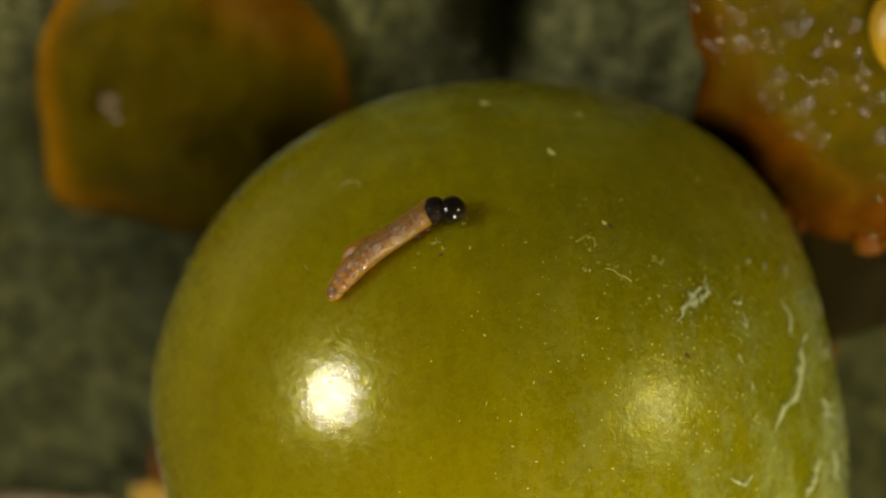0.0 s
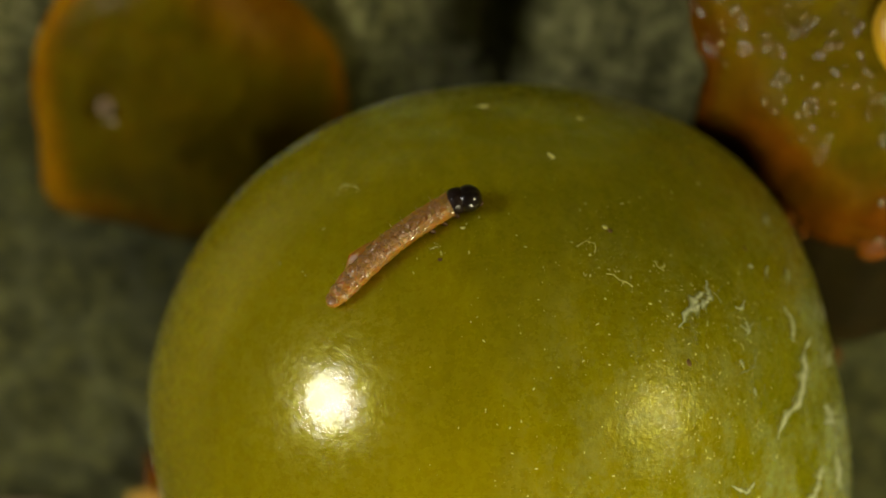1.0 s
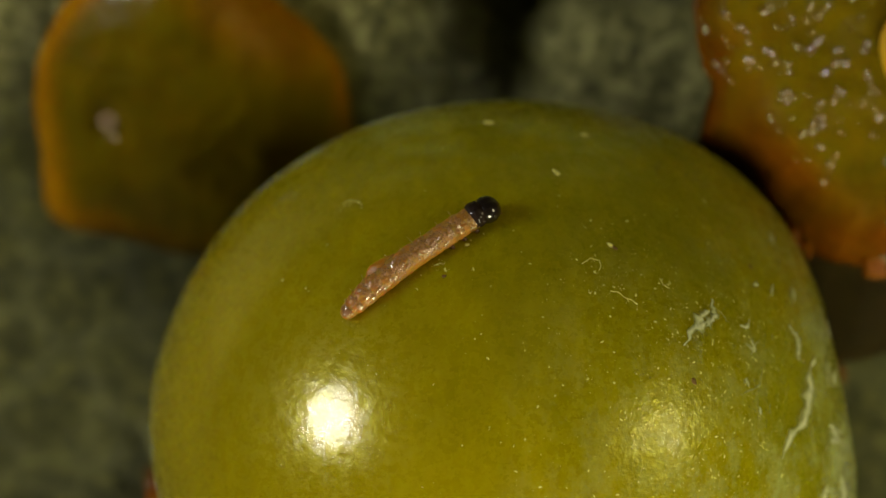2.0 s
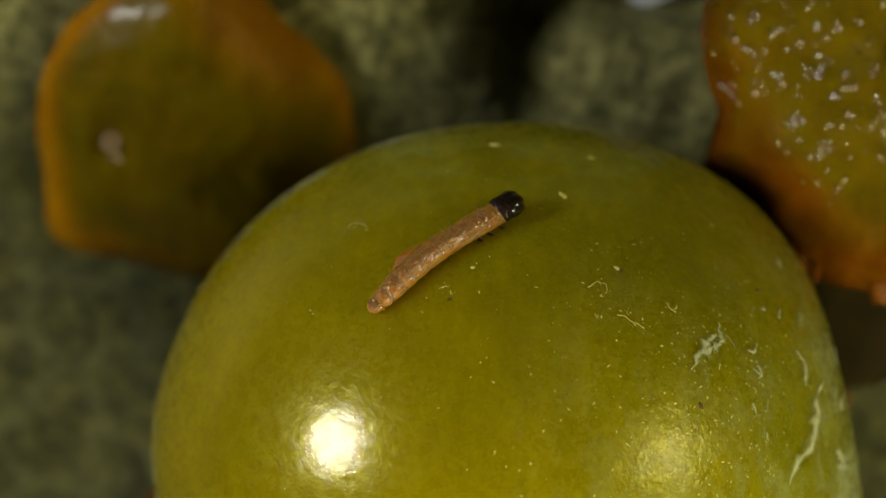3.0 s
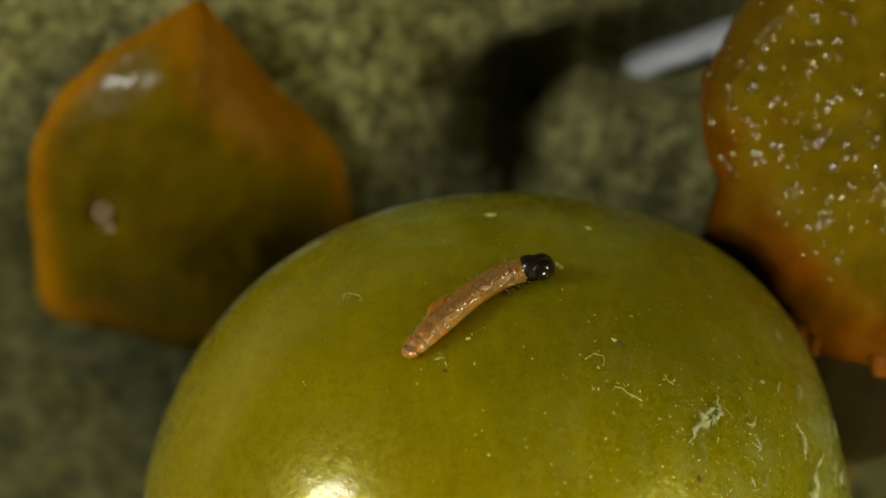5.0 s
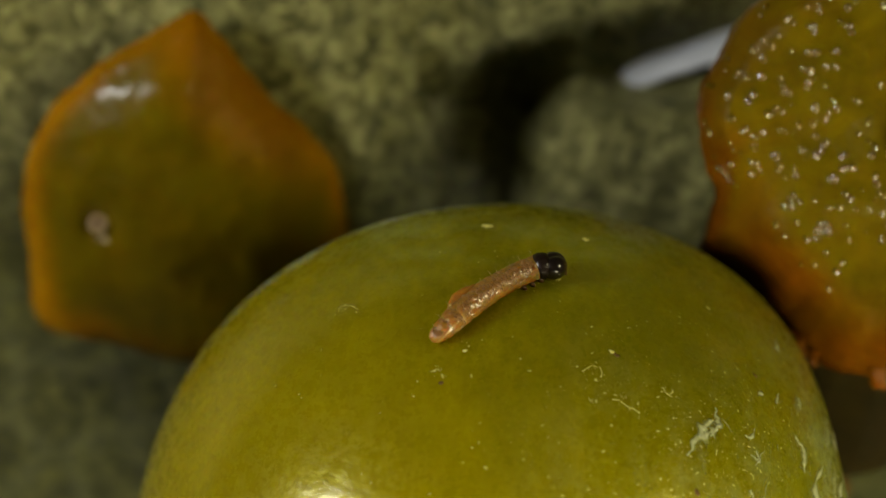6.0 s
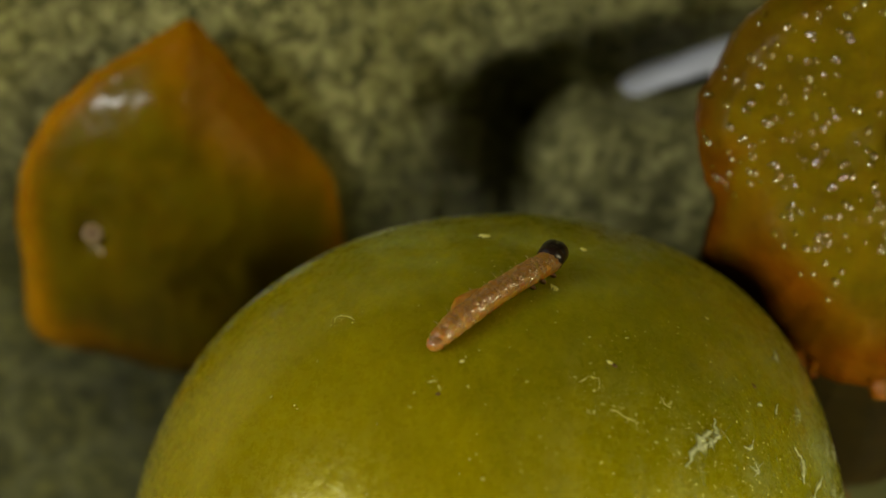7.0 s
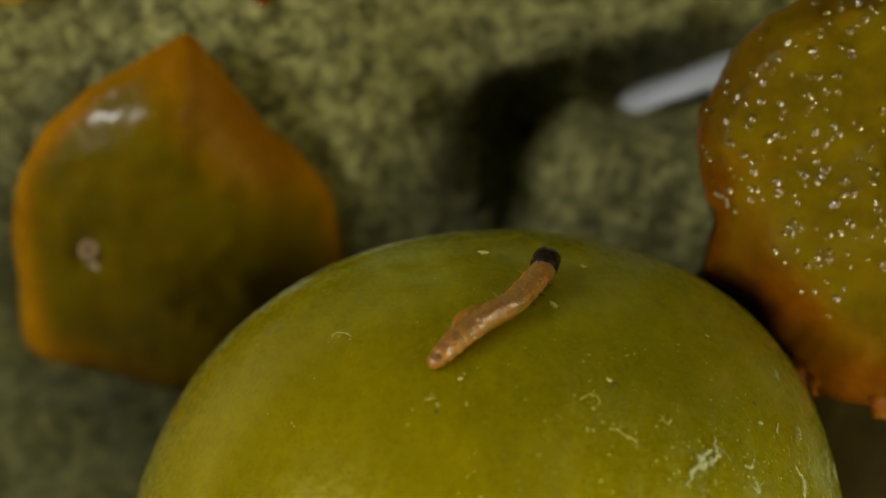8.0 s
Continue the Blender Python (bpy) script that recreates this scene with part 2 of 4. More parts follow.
def grub_skin(name, coat, coat_rough):
    """Peach along the back, orange on the sides."""
    m, nt, p = mat(name)
    at = coords(nt)
    a = noise_tex(nt, at, 0.20, 4)
    b = noise_tex(nt, at, 0.05, 3)
    tc = nt.nodes.new("ShaderNodeTexCoord")
    xyz = node(nt, "ShaderNodeSeparateXYZ", Vector=tc.outputs["Object"])
    back = node(nt, "ShaderNodeMapRange", Value=xyz.outputs[2])
    back.inputs[1].default_value, back.inputs[2].default_value = -0.10 * MM, 0.06 * MM
    flank = node(nt, "ShaderNodeMapRange", Value=xyz.outputs[1])
    flank.inputs[1].default_value, flank.inputs[2].default_value = 0.19 * MM, 0.06 * MM
    peach = ramp(nt, a, [(0.3, (0.31, 0.136, 0.020)), (0.7, (0.45, 0.212, 0.038))])
    amber = ramp(nt, a, [(0.3, (0.32, 0.135, 0.004)), (0.7, (0.45, 0.200, 0.009))])
    col = mix(nt, maths(nt, "MULTIPLY", back.outputs[0], flank.outputs[0]), amber, peach)
    nt.links.new(mix(nt, ramp(nt, b, [(0.54, 0.0), (0.66, 0.40)]), col, (0.22, 0.095, 0.020)), p.inputs["Base Color"])
    flesh_light(p, 1.0, (1.0, 0.45, 0.12), 0.30)
    setp(p, Roughness=0.42, Specular_IOR_Level=0.25, Coat_Weight=coat, Coat_Roughness=coat_rough, Coat_IOR=1.5)
    soft = bump(nt, p, noise_tex(nt, at, 0.10, 2), 0.014, 1.0)
    n = bump(nt, p, noise_tex(nt, at, 0.040, 0), 0.009, 1.0, soft)
    nt.links.new(soft, p.inputs["Normal"])
    nt.links.new(n, p.inputs["Coat Normal"])
    return m


SKIN = berry_skin()
LEAF = leaf_blade()
DRIED = dried_skin()
WET = wet_flesh()
GRUB = grub_skin("grub_skin", 0.30, 0.04)
WAX = scar_tissue()
PALE = plain("pale_speck", (0.66, 0.60, 0.08), (0.84, 0.79, 0.26), 0.2, 0.4, 0.01)
DARK = plain("dark_speck", (0.09, 0.048, 0.006), (0.20, 0.11, 0.02), 0.15, 0.8, 0.01)
CORK = plain("cork", (0.26, 0.16, 0.07), (0.56, 0.42, 0.24), 0.2, 0.8, 0.05)
PIT = plain("cork_pit", (0.07, 0.03, 0.006), (0.16, 0.075, 0.02), 0.2, 0.85, 0.05)
PULP = plain("pulp", (0.13, 0.034, 0.001), (0.27, 0.090, 0.003), 0.5, 0.2, 0.06, 0.4, (1, 0.4, 0.06), 0.3, 0.6, 0.05, spec=0.08)
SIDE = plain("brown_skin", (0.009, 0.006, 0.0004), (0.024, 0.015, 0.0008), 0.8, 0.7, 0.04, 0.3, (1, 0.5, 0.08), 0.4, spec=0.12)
GRAIN = plain("juicy_grain", (0.092, 0.058, 0.0003), (0.165, 0.106, 0.0005), 0.8, 0.4, 0.002, 0.3, (1.0, 0.5, 0.05), 0.3, 1.0, 0.05, coat_ior=2.1, spec=0.1)
SEED = plain("seed_coat", (0.55, 0.30, 0.008), (0.75, 0.45, 0.02), 0.6, 0.3, 0.02, 0.3, (1, 0.6, 0.1), 0.3)
CHIP = plain("yellow_flesh", (0.50, 0.27, 0.015), (0.75, 0.46, 0.05), 0.4, 0.45, 0.05, 0.4, (1, 0.6, 0.1), 0.3)
PAPER = plain("white_paper", (0.74, 0.78, 0.84), (0.82, 0.86, 0.90), 0.6, 0.7, 0.03)
WART = plain("hard_plate", (0.26, 0.120, 0.040), (0.40, 0.195, 0.068), 0.1, 0.3, 0.001, coat=1.0, coat_rough=0.06, coat_ior=2.1)
HEAD = plain("black_shell", (0.004, 0.003, 0.003), (0.016, 0.010, 0.007), 0.15, 0.30, 0.004, coat=1.0, coat_rough=0.03, spec=0.15)
SHIELD = plain("shield_shell", (0.006, 0.004, 0.003), (0.022, 0.010, 0.006), 0.12, 0.5, 0.008, coat=0.25, coat_rough=0.06, spec=0.12)
LEG = plain("dark_leg", (0.05, 0.02, 0.01), (0.14, 0.06, 0.02), 0.1, 0.35, 0.005)
HAIR = plain("bristle", (0.45, 0.32, 0.10), (0.70, 0.55, 0.25), 0.1, 0.35, 0.002)
BENCH = plain("bench_laminate", (0.018, 0.017, 0.016), (0.035, 0.033, 0.031), 30.0, 0.5, 0.05)
# for the added unseen box; dark and warm to dim its bounce
WALL = plain("dim_bounce_wall", (0.070, 0.050, 0.012), (0.10, 0.072, 0.018), 30.0, 0.9, 0.5)
FLOOR = plain("dim_bounce_floor", (0.06, 0.045, 0.015), (0.09, 0.07, 0.025), 30.0, 0.7, 0.5)


# ---------------------------------------------------------------- shaping tools
def sm(a, b, x):
    """Smooth step from 0 at a to 1 at b."""
    t = min(1.0, max(0.0, (x - a) / (b - a)))
    return t * t * (3 - 2 * t)


def wave(a, b, width):
    """A soft bump, 1 where the angles (degrees) meet."""
    d = (a - b + 180) % 360 - 180
    return math.exp(-(d / width) ** 2)


def nz(x, y, z=0.0):
    return noise.noise((x, y, z))


def part(name, bm, material, parent=None, label="", smooth=True, dry=None):
    """Links a bmesh, modelled in millimetres, as one mesh object."""
    for v in bm.verts:
        v.co *= MM
    me = bpy.data.meshes.new(name)
    for f in bm.faces:
        f.smooth = smooth
    bm.to_mesh(me)
    bm.free()
    if dry is not None:
        layer = me.attributes.new("dry", "FLOAT", "POINT")
        layer.data.foreach_set("value", dry)
    me.materials.append(material)
    ob = new(name, me)
    ob.parent = parent
    return tagged(ob, label)


def thing(name, label, category, at=(0, 0, 0), group="", kind=""):
    ob = new(name)
    ob.location = Vector(at) * MM
    ob.empty_display_size = 0.001
    return tagged(ob, label, category, group, kind)


def polar(bm, rings, segs, place):
    """A disc of rings; place(u, degrees) gives each vertex. Returns the outer ring."""
    mid = bm.verts.new(place(0.0, 0.0))
    last = None
    for i in range(1, rings + 1):
        ring = [bm.verts.new(place(i / rings, 360.0 * j / segs)) for j in range(segs)]
        for j in range(segs):
            k = (j + 1) % segs
            if last is None:
                bm.faces.new((mid, ring[j], ring[k]))
            else:
                bm.faces.new((last[j], ring[j], ring[k], last[k]))
        last = ring
    return last


def skirt(bm, ring, levels, place):
    """Walls that go on from a ring; place(level, index, start) gives each vertex. Returns the last ring."""
    n = len(ring)
    start = [v.co.copy() for v in ring]
    last = ring
    for lev in range(1, levels + 1):
        nxt = [bm.verts.new(place(lev / levels, j, start[j])) for j in range(n)]
        for j in range(n):
            k = (j + 1) % n
            bm.faces.new((last[j], nxt[j], nxt[k], last[k]))
        last = nxt
    return last


def blob(radius, stretch=(1, 1, 1), rough=0.15, grain=1.5, seed=0.0, sub=3):
    bm = bmesh.new()
    bmesh.ops.create_icosphere(bm, subdivisions=sub, radius=1.0)
    for v in bm.verts:
        d = v.co.normalized()
        k = 1 + rough * nz(d.x * grain + seed, d.y * grain - seed, d.z * grain + 2 * seed)
        v.co = Vector((d.x * stretch[0], d.y * stretch[1], d.z * stretch[2])) * radius * k
    return bm


def shift(bm, at):
    bmesh.ops.translate(bm, verts=bm.verts, vec=Vector(at))
    return bm


def tube(bm, line, radii, sides=6):
    """A closed tube along a line of vectors."""
    rings = []
    for i, (c, r) in enumerate(zip(line, radii)):
        way = (line[min(i + 1, len(line) - 1)] - line[max(i - 1, 0)]).normalized()
        a = way.orthogonal().normalized()
        b = way.cross(a)
        rings.append([bm.verts.new(c + r * (math.cos(2 * math.pi * k / sides) * a + math.sin(2 * math.pi * k / sides) * b)) for k in range(sides)])
    for p, q in zip(rings, rings[1:]):
        for k in range(sides):
            bm.faces.new((p[k], p[(k + 1) % sides], q[(k + 1) % sides], q[k]))
    bm.faces.new(rings[0][::-1])
    bm.faces.new(rings[-1])


# ---------------------------------------------------------------- the slab, and an unseen box added round it to set bounced light
def slab(name, lo, hi, material, label, category):
    bm = bmesh.new()
    bmesh.ops.create_cube(bm, size=1.0)
    for v in bm.verts:
        v.co = Vector([lo[i] if v.co[i] < 0 else hi[i] for i in range(3)])
    ob = part(name, bm, material, None, "", False)
    return tagged(ob, label, category, "", "structure")


slab("floor", (-105, -105, -30), (105, 105, -24.8), FLOOR, "unseen dark brown floor, added to temper the bounced light", "floor")
slab("wall_north", (-105, 100, -24.8), (105, 105, 120), WALL, "unseen dark brown wall, added to temper the bounced light", "wall")
slab("wall_south", (-105, -105, -24.8), (105, -100, 120), WALL, "unseen dark brown wall, added to temper the bounced light", "wall")
slab("wall_east", (100, -100, -24.8), (105, 100, 120), WALL, "unseen dark brown wall, added to temper the bounced light", "wall")
slab("wall_west", (-105, -100, -24.8), (-100, 100, 120), WALL, "unseen dark brown wall, added to temper the bounced light", "wall")
slab("ceiling", (-105, -105, 120), (105, 105, 125), WALL, "unseen dark brown lid, added to temper the bounced light", "ceiling")
slab("bench", (-80, -75, -24.8), (80, 75, -4.75), BENCH, "dark slate slab under the leaf", "slab")


# ---------------------------------------------------------------- the leaf
def leaf_edge(x):
    return 8.72 + (0.26 * (x + 0.3) if x > -0.3 else 0.02 * (x + 0.3)) + 0.10 * nz(x * 1.7, 3.1)


def leaf_height(x, y):
    """The blade is flat under the fruit, swells at the back, and breaks off there in a curled fold over a dark cleft."""
    left = 2.2 * sm(3.4, 7.0, y) + 1.3 * sm(6.5, 11.0, y)
    ye = leaf_edge(x)
    right = 1.95 * sm(4.2, 6.6, y) + 0.55 * sm(ye - 0.8, ye + 0.4, y)
    w = sm(-3.4, 0.2, x)
    z = left * (1 - w) + right * w
    cx = (x - 0.66) / ((1.02 if x < 0.66 else 0.72) + 0.12 * (y - 7.5))
    z += 0.25 * math.exp(-((x + 2.2) ** 2 / 1.3 + (y - 8.0) ** 2 / 2.5))
    z -= 1.15 * math.exp(-abs(cx) ** 1.9) * sm(5.4, 7.2, y) * (1 - sm(ye - 0.5, ye + 0.1, y))
    z -= 1.8 * math.exp(-((x - 3.3) ** 2 / 4.0 + (y - 8.65 - 0.22 * (x - 2.9)) ** 2 / 0.35))
    r = math.hypot(x, y)
    z += (0.30 * nz(x * 0.35, y * 0.35) + 0.10 * nz(x * 1.1, y * 1.1, 4) + 0.045 * nz(x * 3.1, y * 3.1, 8)) * sm(0.5, 3.5, r) - 0.15 * sm(0, 1, 1 - r / 3)
    return z - 4.3 * sm(14, 34, math.hypot(x, y - 5))


def build_leaf():
    leaf = thing("leaf", "grey-green felted leaf lying underside up on the bench", "leaf", (0, 0, 0))
    bm = bmesh.new()
    lit = []              # light painted in: how far the leaf's back is paled

    def place(u, deg):
        rim = 38 + 6 * wave(deg, 90, 25) + 4 * wave(deg, 25, 20) + 4 * wave(deg, 155, 20) + 3 * wave(deg, -45, 25) + 3 * wave(deg, -135, 25) - 10 * wave(deg, -90, 14)
        rim += 0.7 * math.sin(radians(deg) * 36)
        r = rim * u ** 1.7
        x, y = r * math.cos(radians(deg)), 5 + r * math.sin(radians(deg))
        lit.append(max(0.75 * sm(-0.5, 2.2, x) * sm(4.5, 6.0, y) * (1 + 0.5 * nz(x, y, 6)), sm(5.2, 8.4, y + 0.5 * nz(x * 0.8, y * 0.8, 6)) * sm(0.5, -0.7, x), sm(leaf_edge(x) - 0.3, leaf_edge(x) + 0.2, y)))
        return (x, y, leaf_height(x, y))

    polar(bm, 190, 384, place)
    blade = part("blade", bm, LEAF, leaf, dry=lit)
    thick = blade.modifiers.new("thickness", "SOLIDIFY")
    thick.thickness, thick.offset = 0.22 * MM, -1
    bm = bmesh.new()
    line = [Vector((0.3 * math.sin(k), -23 - 2.2 * k, -3.9 + 0.1 * math.cos(k))) for k in range(14)]
    tube(bm, line, [0.85 - 0.02 * k for k in range(14)], 10)
    part("stalk", bm, LEAF, leaf, "stout green leaf stalk")


build_leaf()


# ---------------------------------------------------------------- the whole berry
CENTRE = Vector((0, 0, 6.0))


def berry_radius(d):
    """The berry is a ball of 6 mm with a few flat places and swellings."""
    k = 1.0
    for deg, lift, tight in ((48, 0.034, 14), (12, -0.046, 22), (-12, 0.018, 26), (-167, -0.060, 40), (98, -0.008, 30), (140, 0.008, 20)):
        c = math.cos(radians(deg)) * d.x + math.sin(radians(deg)) * d.y
        k += lift * math.exp(tight * (c - 1))
    return 5.965 * k * (1 + 0.006 * nz(d.x * 2.2, d.y * 2.2, d.z * 2.2))


def on_berry(x, y, lift=0.0):
    """The place on the upper skin over (x, y), and the way out of it."""
    d = Vector((x, y, math.sqrt(max(0.05, 36 - x * x - y * y)))).normalized()
    for _ in range(6):
        r = berry_radius(d)
        d = Vector((x, y, math.sqrt(max(0.05, r * r - x * x - y * y)))).normalized()
    return CENTRE + d * (berry_radius(d) + lift), d


def flake(points, width, seed):
    """A torn flake of skin along a line of places on the berry, thicker in the middle."""
    bm = bmesh.new()
    rows = []
    n = 34
    for i in range(n):
        t = i / (n - 1) * (len(points) - 1)
        k = min(int(t), len(points) - 2)
        x = points[k][0] + (points[k + 1][0] - points[k][0]) * (t - k) + min(0.05, 0.6 * width) * nz(i * 0.22, seed)
        y = points[k][1] + (points[k + 1][1] - points[k][1]) * (t - k) + min(0.05, 0.6 * width) * nz(i * 0.22, seed + 9)
        a, b = points[k], points[k + 1]
        nx, ny = a[1] - b[1], b[0] - a[0]
        ln = math.hypot(nx, ny) or 1
        w = width * (0.10 + 0.90 * math.sin(math.pi * (i + 0.4) / n) ** 0.8) * max(0.2, 0.8 + 1.1 * nz(i * 0.27, seed + 3) + 0.25 * nz(i * 0.9, seed))
        row = []
        for s, h in ((-2.1, 0.001), (-0.7, 0.006), (0.0, 0.020 + 0.012 * nz(i * 0.9, seed)), (0.7, 0.006), (2.1, 0.001)):
            off = w * s * (1 + 0.9 * nz(i * 0.33, seed + 20 * s))
            row.append(bm.verts.new(on_berry(x + nx / ln * off, y + ny / ln * off, h)[0]))
        rows.append(row)
    for p, q in zip(rows, rows[1:]):
        for j in range(4):
            bm.faces.new((p[j], q[j], q[j + 1], p[j + 1]))
    return bm


def build_berry():
    berry = thing("berry", "olive-green glossy whole berry with pale scars, resting on the leaf", "berry")
    bm = bmesh.new()
    bmesh.ops.create_icosphere(bm, subdivisions=7, radius=1.0)
    for v in bm.verts:
        d = v.co.normalized()
        v.co = CENTRE + d * berry_radius(d)
    frost = []
    for v in bm.verts:
        d = (v.co - CENTRE).normalized()
        deg = math.degrees(math.atan2(d.y, d.x))
        flat = math.hypot(d.x, d.y)
        ragged = 0.03 * nz(d.x * 6, d.y * 6, d.z * 6)
        frost.append(0.9 * sm(0.972, 0.996, flat + ragged) * wave(deg, 112, 28) + 1.3 * sm(0.950, 0.975, flat + ragged * 0.4) * wave(deg, 188, 12) + 0.55 * sm(0.86, 0.98, flat + 4 * ragged) * wave(deg, 6, 26))
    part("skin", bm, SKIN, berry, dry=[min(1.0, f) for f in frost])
    # torn scars on the flank
    scars = [
        ([(3.18, 2.64), (3.23, 2.38), (3.08, 2.20)], 0.055),
        ([(3.12, 2.46), (2.96, 2.31), (2.74, 1.92)], 0.10),
        ([(3.22, 2.34), (3.05, 2.26), (2.88, 2.20)], 0.10),
        ([(4.99, 1.74), (4.83, 1.46), (4.85, 1.11), (4.74, 0.75), (4.46, 0.45), (4.31, 0.14)], 0.085),
        ([(4.52, 2.23), (4.67, 1.96), (4.64, 1.64)], 0.045),
        ([(5.12, -0.34), (5.09, -0.66), (4.91, -0.94)], 0.10),
        ([(5.57, -0.40), (5.47, -0.66)], 0.08),
        ([(5.43, 0.51), (5.24, 0.36), (5.44, 0.34)], 0.07),
        ([(3.66, 2.23), (3.76, 2.17), (3.82, 2.32)], 0.030),
        ([(3.82, 2.00), (3.89, 1.85), (3.80, 1.77)], 0.025),
        ([(5.30, 2.26), (5.32, 1.94)], 0.07),
        ([(5.38, 1.48), (5.30, 1.20)], 0.06),
        ([(4.62, 2.81), (4.65, 2.60)], 0.045),
        ([(3.91, 2.88), (3.99, 2.85)], 0.045),
        ([(4.26, 2.87), (4.22, 2.70)], 0.03),
        ([(3.72, 1.41), (3.76, 1.28)], 0.04),
        ([(3.93, 0.96), (3.96, 0.84)], 0.035),
        ([(3.54, -0.55), (3.82, -0.67), (3.93, -0.52)], 0.04),
        ([(4.30, 3.70), (4.34, 3.52)], 0.04),
        ([(0.72, 4.66), (0.84, 4.58)], 0.020),
        ([(-0.36, 5.46), (-0.18, 5.45)], 0.016),
        ([(1.22, 5.26), (1.33, 5.24)], 0.014),
    ]
    for i, (line, width) in enumerate(scars):
        part("scar", flake(line, width, i * 7.3), WAX if line[0][1] < 4.5 else PALE, berry, "raised pale corky scar", dry=[0.0, 0.5, 1.0, 0.5, 0.0] * 34)
    # smears of wax, some no more than a film
    smears = [
        ([(4.59, 2.86), (4.59, 2.52)], 0.05, 0.5),
        ([(5.15, 2.5), (5.16, 1.95)], 0.09, 0.55),
        ([(5.23, 1.67), (5.22, 1.22)], 0.07, 0.6),
        ([(5.23, 0.63), (5.37, 0.34)], 0.08, 0.9),
        ([(5.44, -0.17), (5.53, -0.75)], 0.06, 0.9),
        ([(4.56, -0.09), (4.62, -0.73)], 0.16, 0.32),
        ([(3.86, 1.37), (3.94, 0.74)], 0.13, 0.32),
        ([(3.63, -0.22), (3.93, -0.87)], 0.2, 0.32),
        ([(2.88, 2.27), (3.0, 1.65)], 0.15, 0.35),
        ([(4.82, 0.88), (4.91, 0.06)], 0.1, 0.35),
        ([(4.05, 2.16), (4.04, 1.63), (4.04, 1.1), (4.05, 0.56)], 0.008, 0.3),
        ([(3.96, 1.99), (3.84, 1.86), (3.73, 1.94)], 0.025, 0.7),
        ([(3.61, 1.15), (3.94, 1.28), (4.0, 1.54)], 0.02, 0.55),
        ([(4.12, -0.52), (4.24, -0.61)], 0.03, 0.6),
        ([(5.04, 0.14), (5.17, -0.24)], 0.1, 0.4),
        ([(4.32, 0.73), (4.43, 1.26)], 0.05, 0.3),
        ([(1.82, 1.66), (2.35, 1.31)], 0.2, 0.25),
        ([(1.98, -0.08), (2.52, 0.08)], 0.2, 0.25),
    ]
    for i, (line, width, thick) in enumerate(smears):
        part("wax_smear", flake(line, width, 200 + i * 5.1), WAX, berry, "thin pale smear of wax", dry=[0.0, thick * 0.7, thick, thick * 0.7, 0.0] * 34)
    # fine upright streaks of wax on the same flank, too many to count
    rng = random.Random(21)
    bm, thin = bmesh.new(), []
    for i in range(70):
        x, y = rng.uniform(2.9, 5.35), rng.uniform(-1.2, 3.3)
        if x * x + y * y > 31 or rng.random() > sm(2.4, 5.0, x):
            continue
        lean, long = rng.gauss(-0.1, 0.8), rng.uniform(0.06, 0.22)
        piece = flake([(x, y), (x + lean * long * 0.6, y - long / 2), (x + lean * long, y - long)], rng.uniform(0.006, 0.014), 50 + i * 3.1)
        me = bpy.data.meshes.new("streak")
        piece.to_mesh(me)
        piece.free()
        bm.from_mesh(me)
        bpy.data.meshes.remove(me)
        thin += [0.0, 0.25, rng.uniform(0.3, 0.75), 0.25, 0.0] * 34
    tagged(part("wax_streaking", bm, WAX, berry, "fine pale upright streaks of wax", dry=thin), kind="stuff")
    # thin squiggles of dried wax
    threads = (
        [(-2.58, 4.06), (-2.55, 4.12), (-2.46, 4.15), (-2.37, 4.13), (-2.25, 4.09)],
        [(1.14, 3.18), (1.28, 3.25), (1.41, 3.23), (1.45, 3.16), (1.40, 3.05)],
        [(1.58, 2.77), (1.70, 2.74), (1.81, 2.64), (1.90, 2.62), (2.02, 2.54)],
        [(1.24, 2.78), (1.27, 2.72), (1.30, 2.76)],
        [(-1.14, 3.12), (-1.06, 3.17), (-0.98, 3.14)],
        [(4.01, 0.47), (3.98, 0.38), (3.99, 0.28)],
        [(2.35, 2.95), (2.40, 2.85), (2.52, 2.80)],
    )
    for i, line in enumerate(threads):
        bm = bmesh.new()
        pts = []
        for a, b in zip(line, line[1:]):
            for k in range(6):
                x, y = a[0] + (b[0] - a[0]) * k / 6, a[1] + (b[1] - a[1]) * k / 6
                pts.append(on_berry(x + 0.025 * nz(x * 9, y * 9, i), y + 0.025 * nz(x * 9, y * 9, i + 5), 0.004)[0])
        tube(bm, pts, [0.0042 + 0.006 * abs(nz(k * 0.8, i)) for k in range(len(pts))], 5)
        part("wax_thread", bm, PALE, berry, "thin pale squiggle of dried wax")
    # specks that can be picked out
    for name, mtl, (x, y), r in (("dark_speck", DARK, (1.67, 3.42), 0.04), ("dark_speck", DARK, (3.88, 3.15), 0.04), ("brown_speck", DARK, (2.87, 1.37), 0.05), ("pale_speck", PALE, (1.60, 3.47), 0.04), ("pale_speck", PALE, (3.18, 4.19), 0.035), ("pale_speck", PALE, (-0.63, 3.46), 0.03), ("brown_speck", DARK, (-0.98, 2.97), 0.032)):
        at, out = on_berry(x, y, 0.0)
        bm = blob(r * 0.85, (1.4, 1, 0.22), 0.5, 1.9, x, 3)
        bm.transform(out.to_track_quat('Z', 'Y').to_matrix().to_4x4())
        part(name, shift(bm, at), mtl, berry)
    # scattered flecks, too many to count
    rng = random.Random(5)
    knots = []
    bm = bmesh.new()
    for line in threads:
        for x, y in line:
            knots += [(x, y)] * 2
    crumbs = list(knots)
